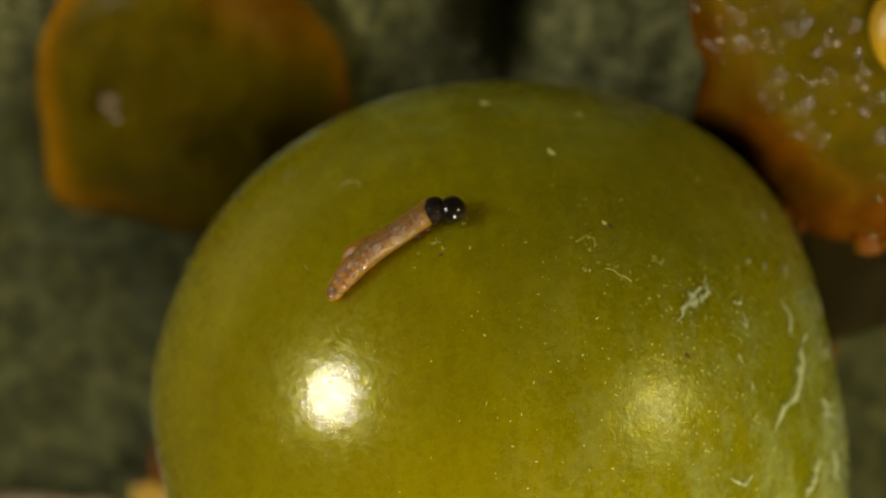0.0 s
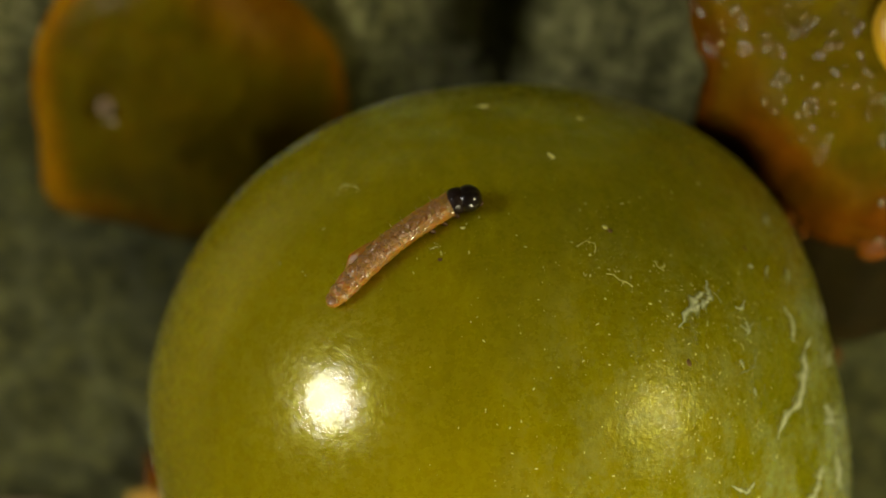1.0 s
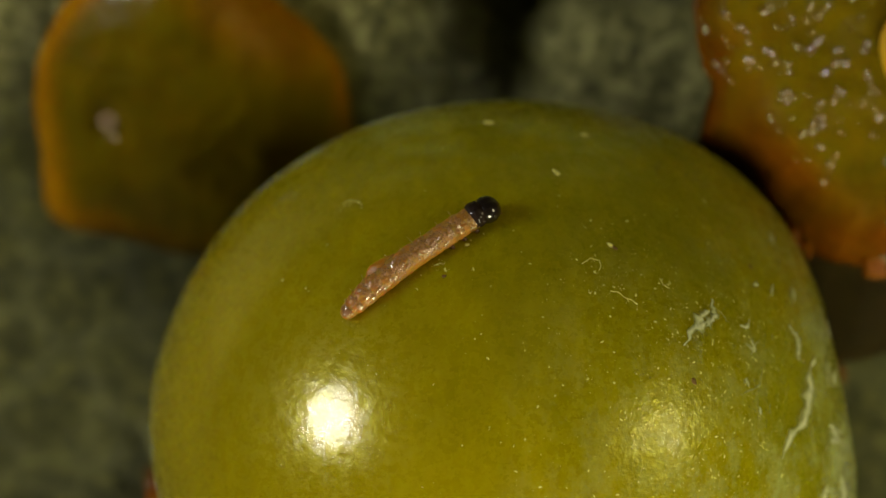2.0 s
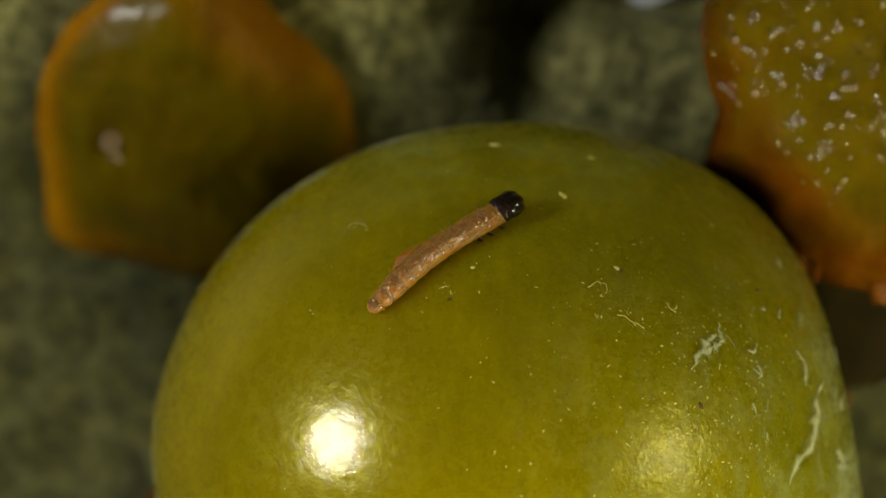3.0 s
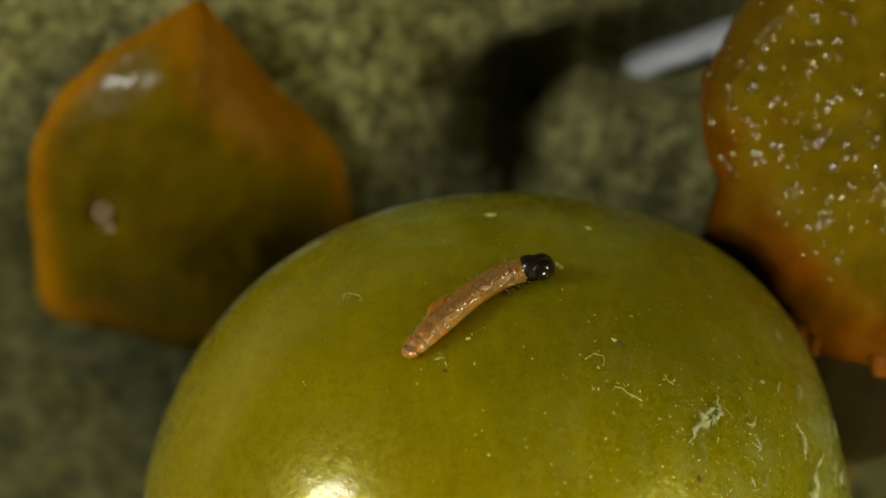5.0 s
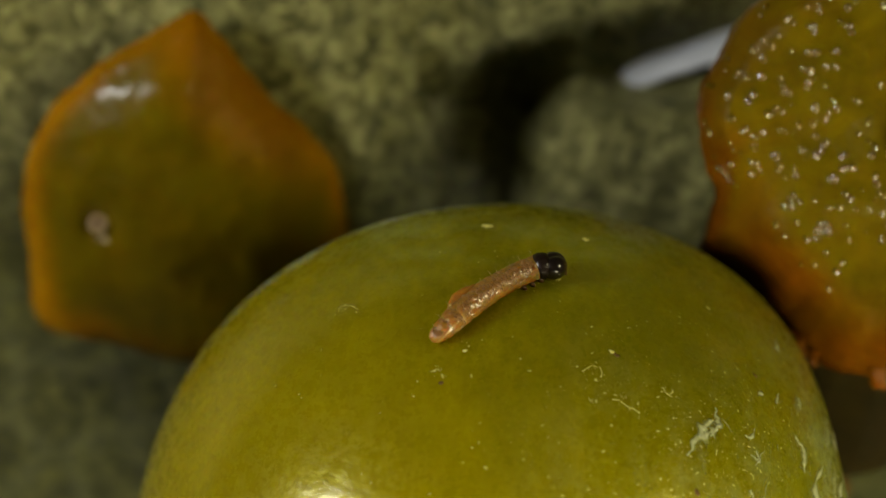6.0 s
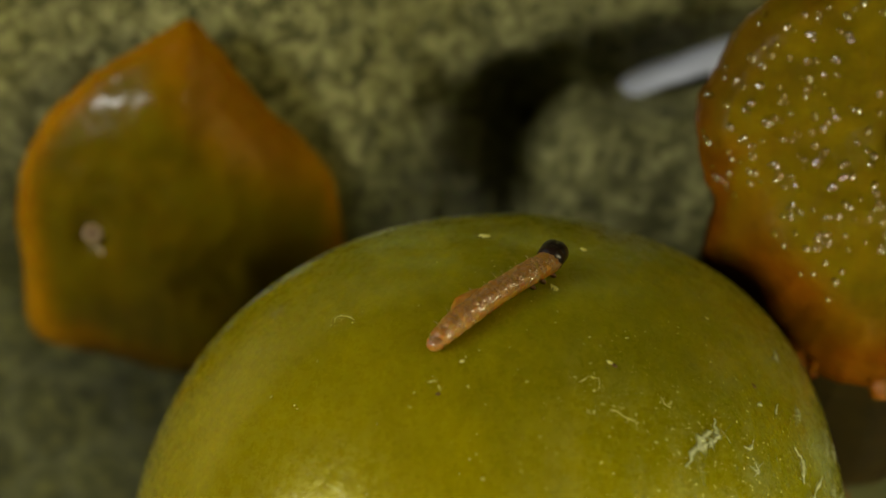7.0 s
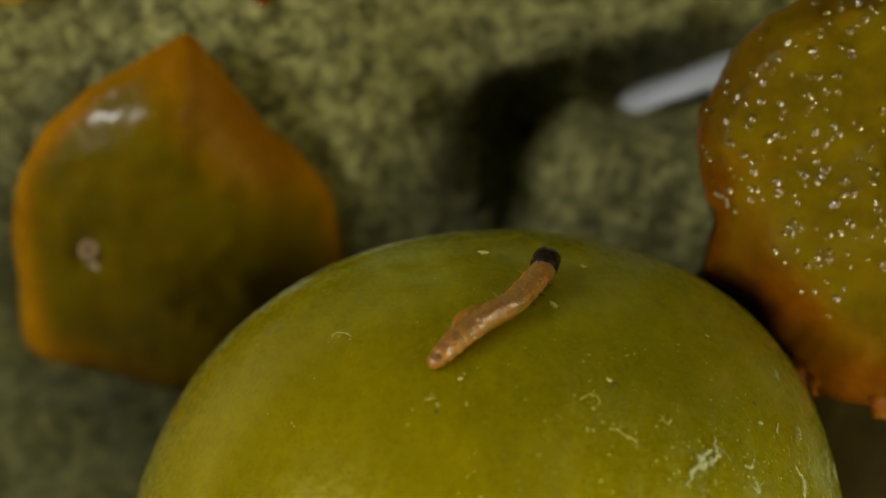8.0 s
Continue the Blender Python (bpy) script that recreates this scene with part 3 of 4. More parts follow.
    for n in range(2700):
        if n < 150:
            knots = knots if n else list(crumbs)
        elif rng.random() < 0.35:
            knots.append((rng.gauss(1.6, 2.6), rng.gauss(2.6, 2.2)))
        x, y = rng.choice(crumbs if n < 150 else knots[-12:])
        spread = 0.06 if n < 150 else 0.16
        x, y = x + rng.gauss(0, spread), y + rng.gauss(0, spread)
        if n >= 1800:       # and more of it over the scarred flank
            x, y = rng.gauss(3.3, 0.9), rng.gauss(1.6, 1.5)
        if x * x + y * y > 31:
            continue
        keep = 1.0 if n < 150 else 0.35 + 0.65 * sm(-1, 3, x)
        if rng.random() > keep:
            continue
        at, out = on_berry(x, y, 0.0)
        r = 0.003 + 0.012 * rng.random() ** 5
        a = out.orthogonal().normalized()
        b = out.cross(a)
        ang = rng.random() * 6.28
        u, w = math.cos(ang) * a + math.sin(ang) * b, -math.sin(ang) * a + math.cos(ang) * b
        ring = [bm.verts.new(at + (u * math.cos(q) * r * rng.uniform(1, 3.2) + w * math.sin(q) * r * rng.uniform(0.7, 1.2))) for q in (0, 1.05, 2.1, 3.14, 4.19, 5.24)]
        top = bm.verts.new(at + out * r * 0.5)
        for k in range(6):
            bm.faces.new((ring[k], ring[(k + 1) % 6], top))
    tagged(part("wax_dust", bm, PALE, berry, "fine pale dust of dried wax"), kind="stuff")


build_berry()


# ---------------------------------------------------------------- the dried cap with a stem scar
def build_cap():
    cx, cy = -5.45, 6.02
    cap = thing("fruit_cap", "olive and amber dried berry cap with a corky stem scar", "fruit piece", (cx, cy, 0.0))
    dry = []

    def rim(deg):
        r = 2.70 + 0.40 * wave(deg, 88, 17) + 0.20 * wave(deg, 86, 5) + 0.58 * wave(deg, 217, 15) + 0.20 * wave(deg, 178, 38) + 0.24 * wave(deg, 0, 18) - 0.30 * wave(deg, 48, 22) - 0.02 * wave(deg, 20, 16) + 0.05 * wave(deg, 120, 14)
        return r + 0.05 * nz(math.cos(radians(deg)) * 4, math.sin(radians(deg)) * 4) + 0.03 * nz(math.cos(radians(deg)) * 14, math.sin(radians(deg)) * 14)

    def top(u, deg):
        r = 2.7 * u + (rim(deg) - 2.7) * u ** 4
        x, y = r * math.cos(radians(deg)), r * math.sin(radians(deg))
        z = 2.20 + 0.68 * y - 0.05 * x + 1.35 * (1 - u ** 2.2)
        # the flat facet cut off along one side
        side = math.cos(radians(38)) * x + math.sin(radians(38)) * y
        z -= 0.12 * (math.sqrt((side - 0.85) ** 2 + 0.004) + side - 0.85) / 2 * sm(-1.6, 0.4, y)
        # a low swelling near the peak, and the pit round the stem scar
        z += 0.12 * math.exp(-((x + 0.30) ** 2 + (y - 2.05) ** 2) / 0.24)
        z -= 0.30 * math.exp(-((x + 1.48) ** 2 + (y + 0.34) ** 2) / 0.09)
        z += 0.10 * nz(x * 0.9, y * 0.9, 2) + 0.03 * nz(x * 3, y * 3, 5)
        z -= 0.28 * sm(0.9, 1.0, u) ** 2
        edge = sm(0.79, 1.0, u + 0.05 * nz(x * 1.5, y * 1.5, 7)) * (1 - 0.75 * wave(deg, 290, 55))
        facet = sm(0.6, 1.8, side + 0.2 * nz(x, y)) * sm(-0.2, 1.4, y)
        dry.append(min(1.0, max(edge, 0.9 * facet)))
        return (x, y, z)

    bm = bmesh.new()
    ring = polar(bm, 56, 160, top)

    def wall(k, j, s):
        flat = Vector((s.x, s.y, 0))
        low = leaf_height(cx + s.x * 0.75, cy + s.y * 0.75) + 0.05
        dry.append(1.0)
        p = flat * (1 + 0.02 * math.sin(k * 3.1) - 0.30 * k ** 1.5)
        return (p.x, p.y, s.z - 0.12 * k - (s.z - 0.12 - low) * k ** 1.2)

    last = skirt(bm, ring, 10, wall)
    bm.faces.new(last[::-1])
    part("skin", bm, DRIED, cap, dry=dry)
    # stem scar: a corky ring round a dark pit
    at = Vector((-1.48, -0.34, 2.20 + 0.68 * -0.34 + 0.05 * 1.39 + 1.35 * 0.75 - 0.17))
    bm = bmesh.new()
    ring = [[bm.verts.new(at + Vector(((0.12 + 0.055 * math.cos(q) + 0.014 * nz(j * 0.6, 1)) * math.cos(a) * 1.0, (0.12 + 0.055 * math.cos(q) + 0.014 * nz(j * 0.6, 4)) * math.sin(a), 0.08 * math.sin(q) + 0.05 * nz(j * 0.5, 7)))) for q in [k * math.pi / 4 for k in range(8)]] for j, a in enumerate([k * math.pi / 12 for k in range(24)])]
    for j in range(24):
        for k in range(8):
            bm.faces.new((ring[j][k], ring[(j + 1) % 24][k], ring[(j + 1) % 24][(k + 1) % 8], ring[j][(k + 1) % 8]))
    scar = part("stem_scar", bm, CORK, cap, "pale corky stem scar")
    part("pit", shift(blob(0.11, (1, 1, 0.5), 0.2, 2, 3), at + Vector((0, 0, -0.01))), PIT, scar, "dark pit of the scar")
    for i, (dx, dy, r) in enumerate(((0.20, -0.27, 0.11), (0.36, -0.33, 0.08), (0.56, -0.33, 0.06))):
        part("cork_crumb", shift(blob(r, (1.3, 0.8, 0.35), 0.35, 2, i, 2), at + Vector((dx, dy, 0.03 + 0.68 * dy))), CORK, scar)


build_cap()


# ---------------------------------------------------------------- the cut half with wet flesh
def build_half():
    cx, cy = 6.46, 6.58
    half = thing("cut_fruit", "cut berry half with wet amber and olive flesh and a seed", "fruit piece", (cx, cy, 0.3))
    dry = []

    def rim(deg):
        r = 3.39 + 0.17 * wave(deg, 163, 14) - 0.22 * wave(deg, 168, 34) - 0.24 * wave(deg, 188, 9) + 0.10 * wave(deg, 205, 10) - 0.40 * wave(deg, 226, 20) + 0.10 * wave(deg, 250, 14) + 0.25 * wave(deg, 140, 25)
        return r + 0.10 * nz(math.cos(radians(deg)) * 5, math.sin(radians(deg)) * 5, 3) + 0.05 * nz(math.cos(radians(deg)) * 15, math.sin(radians(deg)) * 15, 3)

    def sag(deg):
        return 1.9 * wave(deg, 224, 30)

    def surface(u, deg):
        r = 3.3 * u + (rim(deg) - 3.3) * u ** 4
        x, y = r * math.cos(radians(deg)), r * math.sin(radians(deg))
        z = 7.35 + 0.16 * x + 0.10 * y - 0.55 * sm(0.82, 1.0, u) ** 2
        z -= sag(deg) * sm(0.64, 1.0, u) ** 1.3
        z += 0.22 * nz(x * 0.8, y * 0.8, 1) + 0.04 * nz(x * 2.4, y * 2.4, 2) + 0.012 * nz(x * 5.5, y * 5.5, 3)
        return Vector((x, y, z))

    def top(u, deg):
        x, y, z = surface(u, deg)
        dry.append(max(sm(0.75, 0.97, u + 0.10 * nz(x * 1.2, y * 1.2, 9)) * (1 - 0.8 * wave(deg, 126, 36)), 0.9 * sm(-1.9, -2.9, y + 0.3 * nz(x, y, 4)), wave(deg, 224, 34) * sm(0.58, 0.80, u)))
        return (x, y, z)

    bm = bmesh.new()
    ring = polar(bm, 84, 300, top)
    part("flesh", bm, WET, half, "wet granular cut flesh, amber at the rim", dry=dry)
    bm = bmesh.new()
    first = []
    for j in range(300):
        a = 1.2 * j
        x, y = 0.995 * rim(a) * math.cos(radians(a)), 0.995 * rim(a) * math.sin(radians(a))
        first.append(bm.verts.new((x, y, 6.75 - sag(a) + 0.16 * x + 0.10 * y)))

    def wall(k, j, s):
        a = 360.0 * j / 300
        out = 0.35 * wave(a, 226, 28) * math.sin(math.pi * min(1, k * 1.3) / 2) + 1.80 * wave(a, 268, 26) * sm(0, 0.6, k) - (0.25 * k + 0.15 * sm(0, 0.1, k)) * wave(a, 165, 45)
        f = 1 + out / 3.4 - 0.42 * sm(0.45, 1.0, k) + 0.02 * nz(s.x * 1.4, s.y * 1.4, k * 3)
        low = leaf_height(cx + s.x * 0.7, cy + s.y * 0.7) - 0.3 + 0.1
        return (s.x * f, s.y * f, s.z + (low - s.z) * k)

    last = skirt(bm, first, 18, wall)
    bm.faces.new(last[::-1])
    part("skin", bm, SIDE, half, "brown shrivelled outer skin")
    # moist grains in the cut face, each tilted its own way, too many to count
    rng = random.Random(14)
    bm = bmesh.new()
    for i in range(620):
        u, deg = math.sqrt(rng.random()) * 0.97, rng.uniform(0, 360)
        at = surface(u, deg)
        if sag(deg) * sm(0.64, 1.0, u) > 0.3 or nz(at.x * 0.9, at.y * 0.9, 30) + 0.35 * nz(at.x * 2.5, at.y * 2.5, 31) < -0.34 or (at - Vector((0.27, 0.10, at.z))).length < 0.8:
            continue
        wide = rng.uniform(0.034, 0.074)
        out = Vector((rng.gauss(0, 0.30), rng.gauss(-0.12, 0.30), 1)).normalized().to_track_quat("Z", "Y").to_matrix()
        lens_rows = []
        for q in range(10):
            c, d = math.cos(q * math.pi / 5), math.sin(q * math.pi / 5)
            lens_rows.append([bm.verts.new(at + out @ Vector((c * wide * f, d * wide * f, wide * (0.30 * (1 - f * f) + (-0.35 if f > 1 else 0))))) for f in (0.34, 0.67, 1.0, 1.05)])
        mid = bm.verts.new(at + out @ Vector((0, 0, 0.30 * wide)))
        for q in range(10):
            a, b = lens_rows[q], lens_rows[(q + 1) % 10]
            bm.faces.new((mid, a[0], b[0]))
            for f in range(3):
                bm.faces.new((a[f], a[f + 1], b[f + 1], b[f]))
    tagged(part("moist_grain", bm, GRAIN, half, "glistening juicy grains"), kind="stuff")
    part("seed", shift(blob(0.62, (1.0, 1.25, 0.7), 0.06, 1, 2), (0.27, 0.10, 7.42)), SEED, half, "smooth yellow seed")
    rng = random.Random(11)
    for i in range(22):
        a = radians(rng.uniform(236, 306))
        r = rim(math.degrees(a)) * rng.uniform(0.84, 1.0)
        part("pulp_lump", shift(blob(rng.uniform(0.16, 0.34), (1, 1, 0.8), 0.5, 1.6, i, 3), (r * math.cos(a), r * math.sin(a), 6.75 + 0.16 * r * math.cos(a) + 0.1 * r * math.sin(a) - sag(math.degrees(a)) - rng.uniform(0, 0.35))), PULP, half, "ragged amber pulp")


build_half()


# ---------------------------------------------------------------- scraps on the leaf
def scrap(name, label, category, at, size, material, seed, sink=0.35):
    x, y = at
    bm = blob(size[2], (size[0] / size[2], size[1] / size[2], 1), 0.45, 1.7, seed, 4)
    ob = tagged(part(name, bm, material), label, category)
    ob.location = Vector((x, y, leaf_height(x, y) + size[2] * (1 - sink))) * MM
    return ob


scrap("flesh_scrap", "small scrap of yellow fruit flesh under the berry", "fruit scrap", (-6.15, -1.55), (0.55, 0.30, 0.35), CHIP, 1)
scrap("skin_scrap", "brown shred of fruit skin beside the berry", "fruit scrap", (-6.30, -0.95), (0.13, 0.36, 0.5), PULP, 2)
scrap("skin_scrap", "flat tan scrap of dried fruit skin on the leaf", "fruit scrap", (-8.6, -1.85), (1.5, 0.30, 0.2), CORK, 3)
scrap("flesh_scrap", "yellowish scrap of fruit flesh on the raised leaf", "fruit scrap", (-8.45, 10.05), (0.7, 0.25, 0.2), CHIP, 4)
scrap("flesh_crumb", "tiny orange crumb of fruit flesh on the leaf", "fruit scrap", (-4.0, 9.95), (0.15, 0.12, 0.1), PULP, 5)
scrap("skin_scrap", "pinkish shred of fruit skin beside the berry", "fruit scrap", (6.32, 1.20), (0.08, 0.18, 0.12), PULP, 6)


def build_paper():
    bm = bmesh.new()
    grid = []
    for i in range(17):
        row = []
        for j in range(7):
            x, side = -1.20 + 2.65 * i / 16, (-0.26 + 0.52 * j / 6) * math.sqrt(max(0.05, 1 - abs((i - 8) / 8.05) ** 6))
            row.append(bm.verts.new((x, side * (0.8 + 0.3 * i / 16) + 0.34 * x + 0.05 * nz(i * 0.5, j * 0.5), 0.25 * side + 0.10 * nz(i * 0.25, j * 0.4, 3) + 0.30 * x)))
        grid.append(row)
    for i in range(16):
        for j in range(6):
            bm.faces.new((grid[i][j], grid[i + 1][j], grid[i + 1][j + 1], grid[i][j + 1]))
    ob = tagged(part("paper_scrap", bm, PAPER), "small white paper scrap caught under the leaf fold", "paper")
    ob.location = Vector((3.16, 8.78, 0.80)) * MM
    thick = ob.modifiers.new("thickness", "SOLIDIFY")
    thick.thickness = 0.1 * MM


build_paper()


# ---------------------------------------------------------------- the caterpillar
TIMES = [0, 0.3, 0.6, 1.0, 1.2, 1.5, 1.7, 2.8, 3.1, 3.4, 3.7, 4.0, 4.3, 4.7, 5.8, 6.0, 6.2, 6.5, 6.8, 7.1, 7.4, 7.7, 8.0]
TAIL = [(-2.73, 2.27), (-2.69, 2.26), (-2.67, 2.27), (-2.68, 2.29), (-2.68, 2.29), (-2.68, 2.27), (-2.64, 2.3), (-2.2, 2.72), (-2.2, 2.8), (-2.2, 2.84), (-1.83, 2.96), (-1.68, 3.18), (-1.65, 3.24), (-1.63, 3.16), (-1.2, 3.59), (-1.11, 3.63), (-1.11, 3.61), (-1.1, 3.62), (-1.11, 3.59), (-1.1, 3.67), (-1.09, 3.64), (-1.09, 3.67), (-1.07, 3.64)]
RUMP = [(-2.48, 2.62), (-2.45, 2.51), (-2.43, 2.53), (-2.44, 2.55), (-2.43, 2.56), (-2.43, 2.54), (-2.4, 2.57), (-1.88, 3.02), (-1.9, 3.11), (-1.88, 3.16), (-1.59, 3.24), (-1.41, 3.44), (-1.35, 3.5), (-1.36, 3.42), (-0.94, 3.83), (-0.86, 3.87), (-0.85, 3.85), (-0.85, 3.88), (-0.84, 3.88), (-0.84, 3.94), (-0.81, 3.93), (-0.8, 3.96), (-0.8, 3.93)]
WAIST = [(-2.14, 2.98), (-2.1, 2.89), (-2.07, 2.93), (-2.05, 2.97), (-2.05, 2.96), (-2.02, 2.97), (-1.96, 2.96), (-1.45, 3.45), (-1.47, 3.55), (-1.46, 3.57), (-1.26, 3.57), (-1.05, 3.8), (-0.95, 3.91), (-0.92, 3.86), (-0.63, 4.1), (-0.52, 4.2), (-0.44, 4.27), (-0.43, 4.28), (-0.43, 4.25), (-0.42, 4.31), (-0.4, 4.3), (-0.39, 4.33), (-0.39, 4.3)]
CHEST = [(-1.65, 3.31), (-1.65, 3.26), (-1.54, 3.39), (-1.45, 3.44), (-1.45, 3.43), (-1.41, 3.44), (-1.37, 3.4), (-0.81, 3.86), (-0.85, 3.99), (-0.82, 4.01), (-0.71, 3.97), (-0.58, 4.18), (-0.43, 4.3), (-0.37, 4.29), (-0.13, 4.43), (-0.0, 4.54), (0.09, 4.63), (0.14, 4.65), (0.13, 4.62), (0.15, 4.69), (0.17, 4.69), (0.17, 4.72), (0.16, 4.63)]
NECK = [(-1.17, 3.65), (-1.08, 3.64), (-0.86, 3.77), (-0.79, 3.86), (-0.79, 3.86), (-0.75, 3.85), (-0.68, 3.86), (-0.24, 4.15), (-0.24, 4.39), (-0.21, 4.44), (-0.19, 4.33), (-0.14, 4.49), (0.1, 4.65), (0.21, 4.56), (0.4, 4.72), (0.47, 4.77), (0.62, 4.85), (0.7, 4.92), (0.71, 4.9), (0.7, 5.08), (0.65, 5.11), (0.72, 5.18), (0.64, 5.16)]
TIP = [(-0.6, 3.67), (-0.56, 3.67), (-0.47, 3.93), (-0.34, 3.94), (-0.22, 3.89), (-0.19, 3.91), (-0.27, 4.06), (0.21, 4.28), (0.11, 4.61), (0.24, 4.57), (0.32, 4.4), (0.33, 4.54), (0.44, 4.68), (0.67, 4.61), (0.85, 4.68), (0.93, 4.78), (1.0, 4.84), (1.03, 5.0), (0.94, 5.1), (0.94, 5.35), (1.12, 5.26), (1.09, 5.41), (0.76, 5.49)]
ALONG = (0.0, 0.16, 0.41, 0.71, 1.0)      # where the five places lie along the body
GIRTH = [0.134, 0.170, 0.190, 0.202, 0.210, 0.208, 0.202, 0.197, 0.196, 0.197, 0.197, 0.192]
BODY = len(GIRTH)


def ring_body(radius, half, seed, grit=0.0, power=2.2):
    """One ring of the body along x: a rounded barrel with a crease and small warts."""
    bm = bmesh.new()
    bmesh.ops.create_uvsphere(bm, u_segments=72, v_segments=44, radius=1.0)
    for v in bm.verts:
        d = v.co.normalized()
        ax = d.z
        across = math.sqrt(max(0.0, 1 - abs(ax) ** power))
        flat = math.hypot(d.x, d.y) or 1e-6
        k = across
        k *= 1 + 0.06 * nz(d.x * 4 + seed, d.y * 4, ax * 3)
        v.co = Vector((ax * half, d.x / flat * radius * k, d.y / flat * radius * k * 0.92))
        v.co *= 1 + grit * (nz(v.co.x * 17, v.co.y * 17, v.co.z * 17 + seed) + 0.6 * nz(v.co.x * 34, v.co.y * 34, v.co.z * 34 + seed))
    return bm


def build_caterpillar():
    grub = thing("caterpillar", "tiny peach-coloured caterpillar with a black head crawling on the berry", "caterpillar")
    rings = []
    rng = random.Random(3)
    for i, r in enumerate(GIRTH):
        ring = part("body_ring", ring_body(r, (0.19, 0.26, 0.32)[min(i, 2)], i * 3.7, 0.05, 2.3 if i == 0 else 3.2), GRUB, grub)
        rings.append(ring)
        # hard granules, each tilted its own way, that catch the light
        bm = bmesh.new()
        for w in range(44):
            a = rng.gauss(-0.50, 0.55)
            at = Vector((rng.uniform(-0.11, 0.11), math.sin(a) * r * 1.012, math.cos(a) * r * 0.932))
            out = Vector((rng.gauss(0.0, 0.22), math.sin(a) + rng.gauss(0, 0.22), math.cos(a))).normalized().to_track_quat("Z", "Y").to_matrix()
            wide = rng.uniform(0.014, 0.033)
            mid = bm.verts.new(at + out @ Vector((0, 0, 0.24 * wide)))
            inner, outer = [[bm.verts.new(at + out @ Vector((math.cos(q * math.pi / 4) * wide * f, math.sin(q * math.pi / 4) * wide * f, 0.24 * wide * (1 - f * f)))) for q in range(8)] for f in (0.5, 1.0)]
            for q in range(8):
                bm.faces.new((mid, inner[q], inner[(q + 1) % 8]))
                bm.faces.new((inner[q], outer[q], outer[(q + 1) % 8], inner[(q + 1) % 8]))
        tagged(part("skin_granule", bm, WART, ring, "tiny glossy granules"), kind="stuff")
        # bristles down both sides
        for w in range(rng.randint(1, 3)):
            a = (1, -1, 1)[w] * rng.uniform(0.7, 1.35)
            at = Vector((rng.uniform(-0.08, 0.08), math.sin(a) * r * 0.97, math.cos(a) * r * 0.90))
            tip = at + Vector((rng.uniform(-0.03, 0.05), math.sin(a) * rng.uniform(0.06, 0.13), math.cos(a) * 0.10))
            bm = bmesh.new()
            tube(bm, [at, (at + tip) / 2 + Vector((0.005, 0, 0.005)), tip], [0.0036, 0.0028, 0.0014], 5)
            part("bristle", bm, HAIR, ring)
        if i == 0:
            part("tail_plate", shift(blob(0.085, (1.0, 0.9, 0.42), 0.12, 1.5, 8, 4), (-0.090, -0.060, 0.096)), WART, ring, "small glossy tan tail plate")
        if 1 < i < 10:
            side = rng.uniform(0.55, 0.95)
            out = Vector((rng.gauss(0, 0.06), -math.sin(side), math.cos(side)))
            bm = blob((0.026, 0.046)[i in (3, 5, 7)], (1.0, 0.8, 0.30), 0.15, 1.5, i, 3)
            bm.transform(out.to_track_quat("Z", "Y").to_matrix().to_4x4())
            part("back_plate", shift(bm, (rng.uniform(-0.06, 0.06), -r * 0.98 * math.sin(side), r * 0.90 * math.cos(side))), WART, ring, "small glossy tan plate on the back")
        if i == 4:
            part("bulge", shift(blob(0.16, (1.9, 0.85, 0.85), 0.3, 1.3, 4, 4), (-0.04, r * 0.58, r * 0.28)), GRUB, ring, "swollen side of the body")
        if i in (0, 3, 4, 5, 6):
            for s in (-1, 1):
                part("proleg", shift(blob(0.06, (0.9, 0.8, 1.2), 0.1, 1, i, 2), (0, s * r * 0.45, -r * 0.85)), GRUB, ring)
        if i >= BODY - 3:
            for s in (-1, 1):
                bm = bmesh.new()
                tube(bm, [Vector((0, s * r * 0.6, -r * 0.55)), Vector((0.03, s * r * 0.86, -r * 0.75)), Vector((0.06, s * r * 0.92, -r * 1.05)), Vector((0.09, s * r * 0.90, -r * 1.2))], [0.045, 0.04, 0.03, 0.012], 8)
                part("leg", bm, LEG, ring, "short dark jointed leg")
    shield = part("neck_shield", ring_body(0.218, 0.18, 50), SHIELD, grub, "black glossy neck shield")
    bm = blob(1.0, (0.218, 0.225, 0.210), 0.03, 1, 6, 4)
    for v in bm.verts:
        v.co.z *= 1 - 0.10 * math.exp(-(v.co.y / 0.04) ** 2) * (1 if v.co.z > 0 else 0)
    head = part("head", bm, HEAD, grub, "black glossy head")
    for s in (-1, 1):
        part("mandible", shift(blob(0.06, (1.2, 0.8, 0.8), 0.1, 1, s, 2), (0.155, s * 0.055, -0.09)), LEG, head, "brown jaw")
        bm = bmesh.new()
        tube(bm, [Vector((0.13, s * 0.11, -0.07)), Vector((0.200, s * 0.13, -0.09))], [0.015, 0.009], 6)
        part("antenna", bm, LEG, head, "short brown feeler")
    return grub, rings, shield, head


GRUB_PARTS = build_caterpillar()


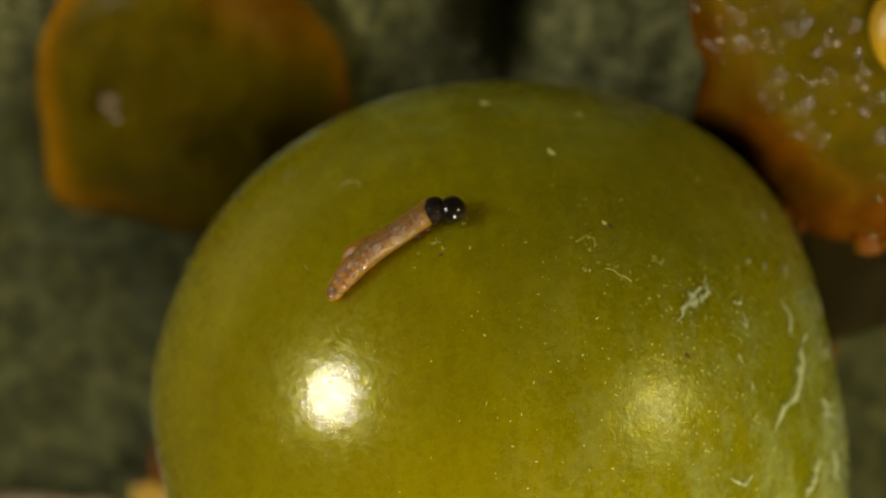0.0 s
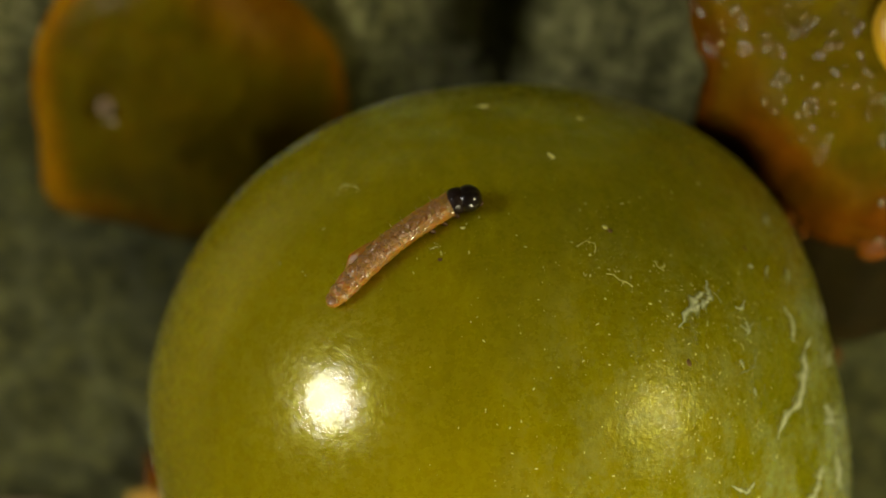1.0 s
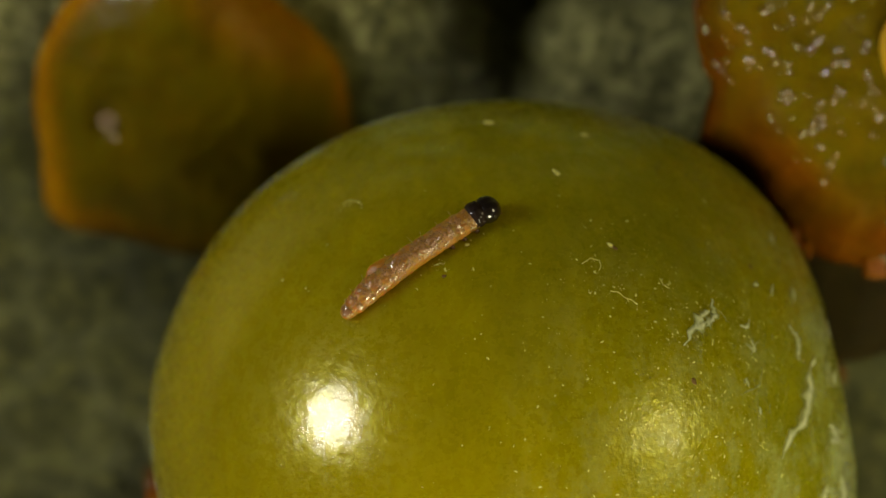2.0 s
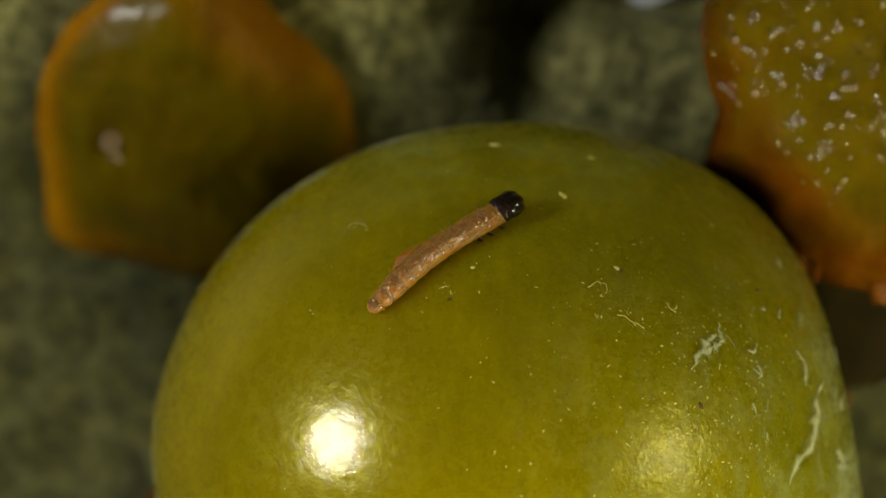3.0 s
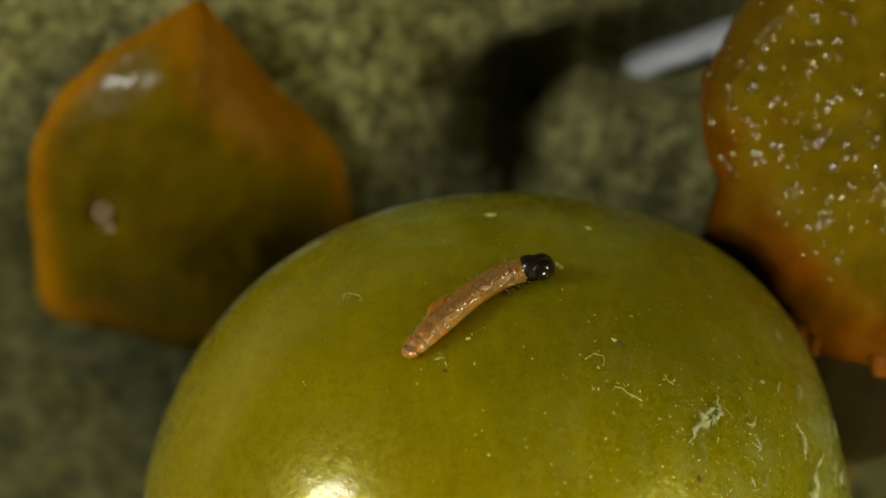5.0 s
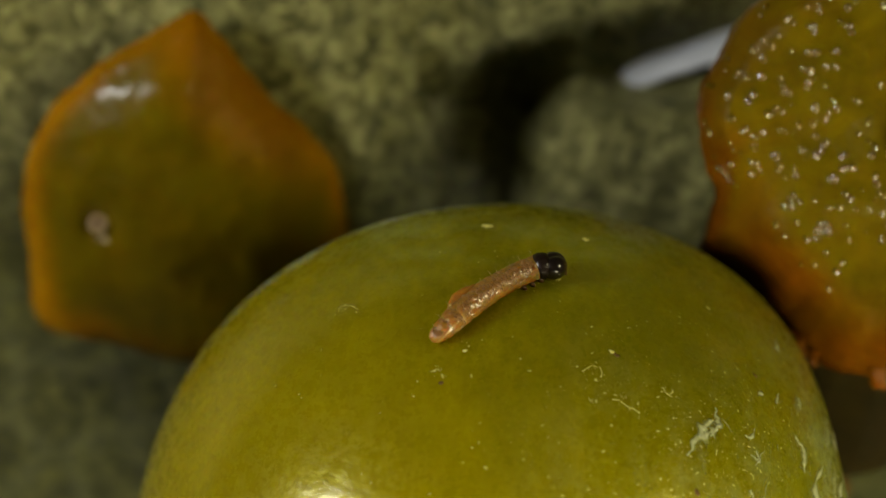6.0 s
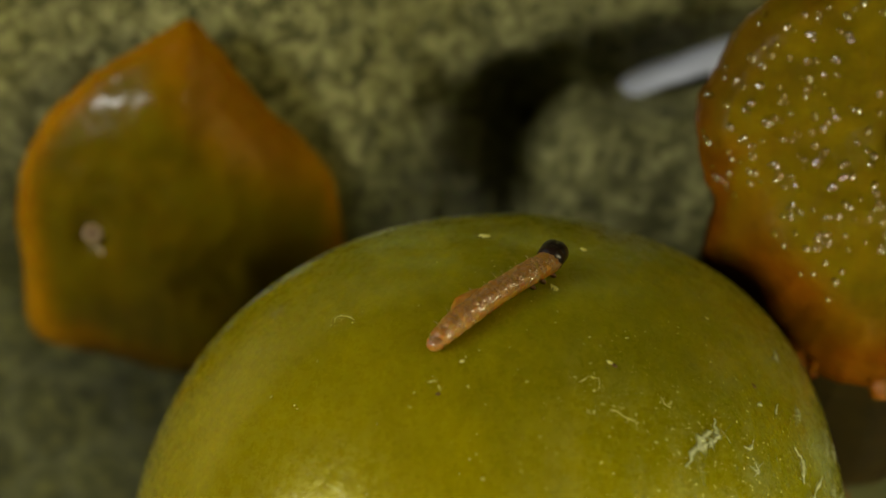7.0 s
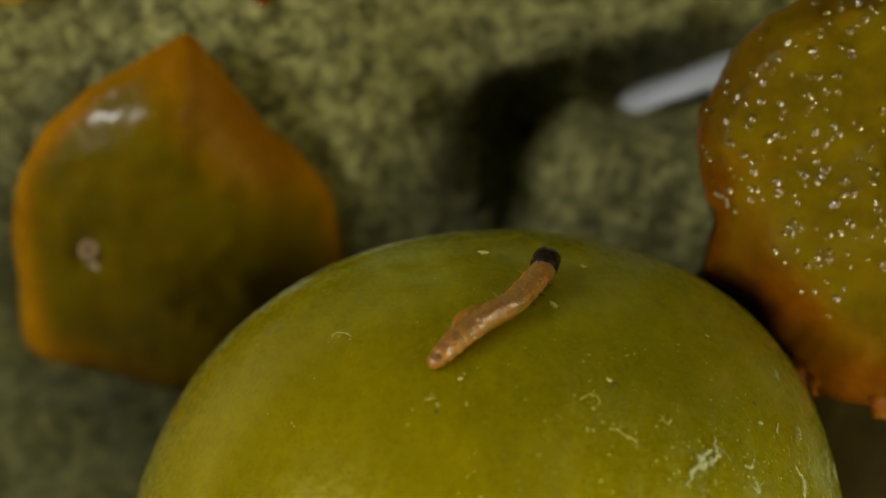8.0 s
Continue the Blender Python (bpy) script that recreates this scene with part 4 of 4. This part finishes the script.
def spine(k, s):
    """The place of the body line at key k: s runs 0 at the tail, 1 at the neck."""
    p = [Vector(row[k]) for row in (TAIL, RUMP, WAIST, CHEST, NECK)]
    slope = [(p[min(i + 1, 4)] - p[max(i - 1, 0)]) / (ALONG[min(i + 1, 4)] - ALONG[max(i - 1, 0)]) for i in range(5)]
    i = max(n for n in range(4) if n == 0 or ALONG[n] <= s)
    h = ALONG[i + 1] - ALONG[i]
    u = (s - ALONG[i]) / h
    return (p[i] * (2 * u ** 3 - 3 * u * u + 1) + p[i + 1] * (3 * u * u - 2 * u ** 3)
            + (slope[i] * (u ** 3 - 2 * u * u + u) + slope[i + 1] * (u ** 3 - u * u)) * h)


def seat(p, q, height):
    """The pose of a body piece over p on the berry, that points to q."""
    foot = p.copy()
    for _ in range(5):
        at, out = on_berry(foot.x, foot.y, height)
        foot += p - at.xy
    out = (at - CENTRE).normalized()
    ahead = on_berry(foot.x + q.x - p.x, foot.y + q.y - p.y, height)[0] - at
    x = (ahead - out * ahead.dot(out)).normalized()
    y = out.cross(x)
    m = Matrix((x, y, out)).transposed().to_4x4()
    return Matrix.Translation(at * MM) @ m


def motions():
    grub, rings, shield, head = GRUB_PARTS
    base, rows = [], [[] for _ in range(BODY + 2)]
    for k, t in enumerate(TIMES):
        mid = spine(k, 0.5)
        base.append((t, Matrix.Translation(on_berry(mid.x, mid.y)[0] * MM)))
        back = base[-1][1].inverted()
        for i in range(BODY):
            s = 0.065 + 0.905 * i / (BODY - 1)
            rows[i].append((t, back @ seat(spine(k, s), spine(k, s + 0.03), GIRTH[i] * 0.86)))
        neck, tip = Vector(NECK[k]) + Vector((-0.01, 0.015)), Vector(TIP[k]) + Vector((0.0, 0.015))
        run = tip - neck
        rows[BODY].append((t, back @ seat(neck + run * 0.16, neck + run * 0.4, 0.205)))
        rows[BODY + 1].append((t, back @ seat(tip - run.normalized() * 0.205, tip + run, 0.205)))
    walk(grub, base)
    for ob, r in zip((*rings, shield, head), rows):
        walk(ob, r)


motions()
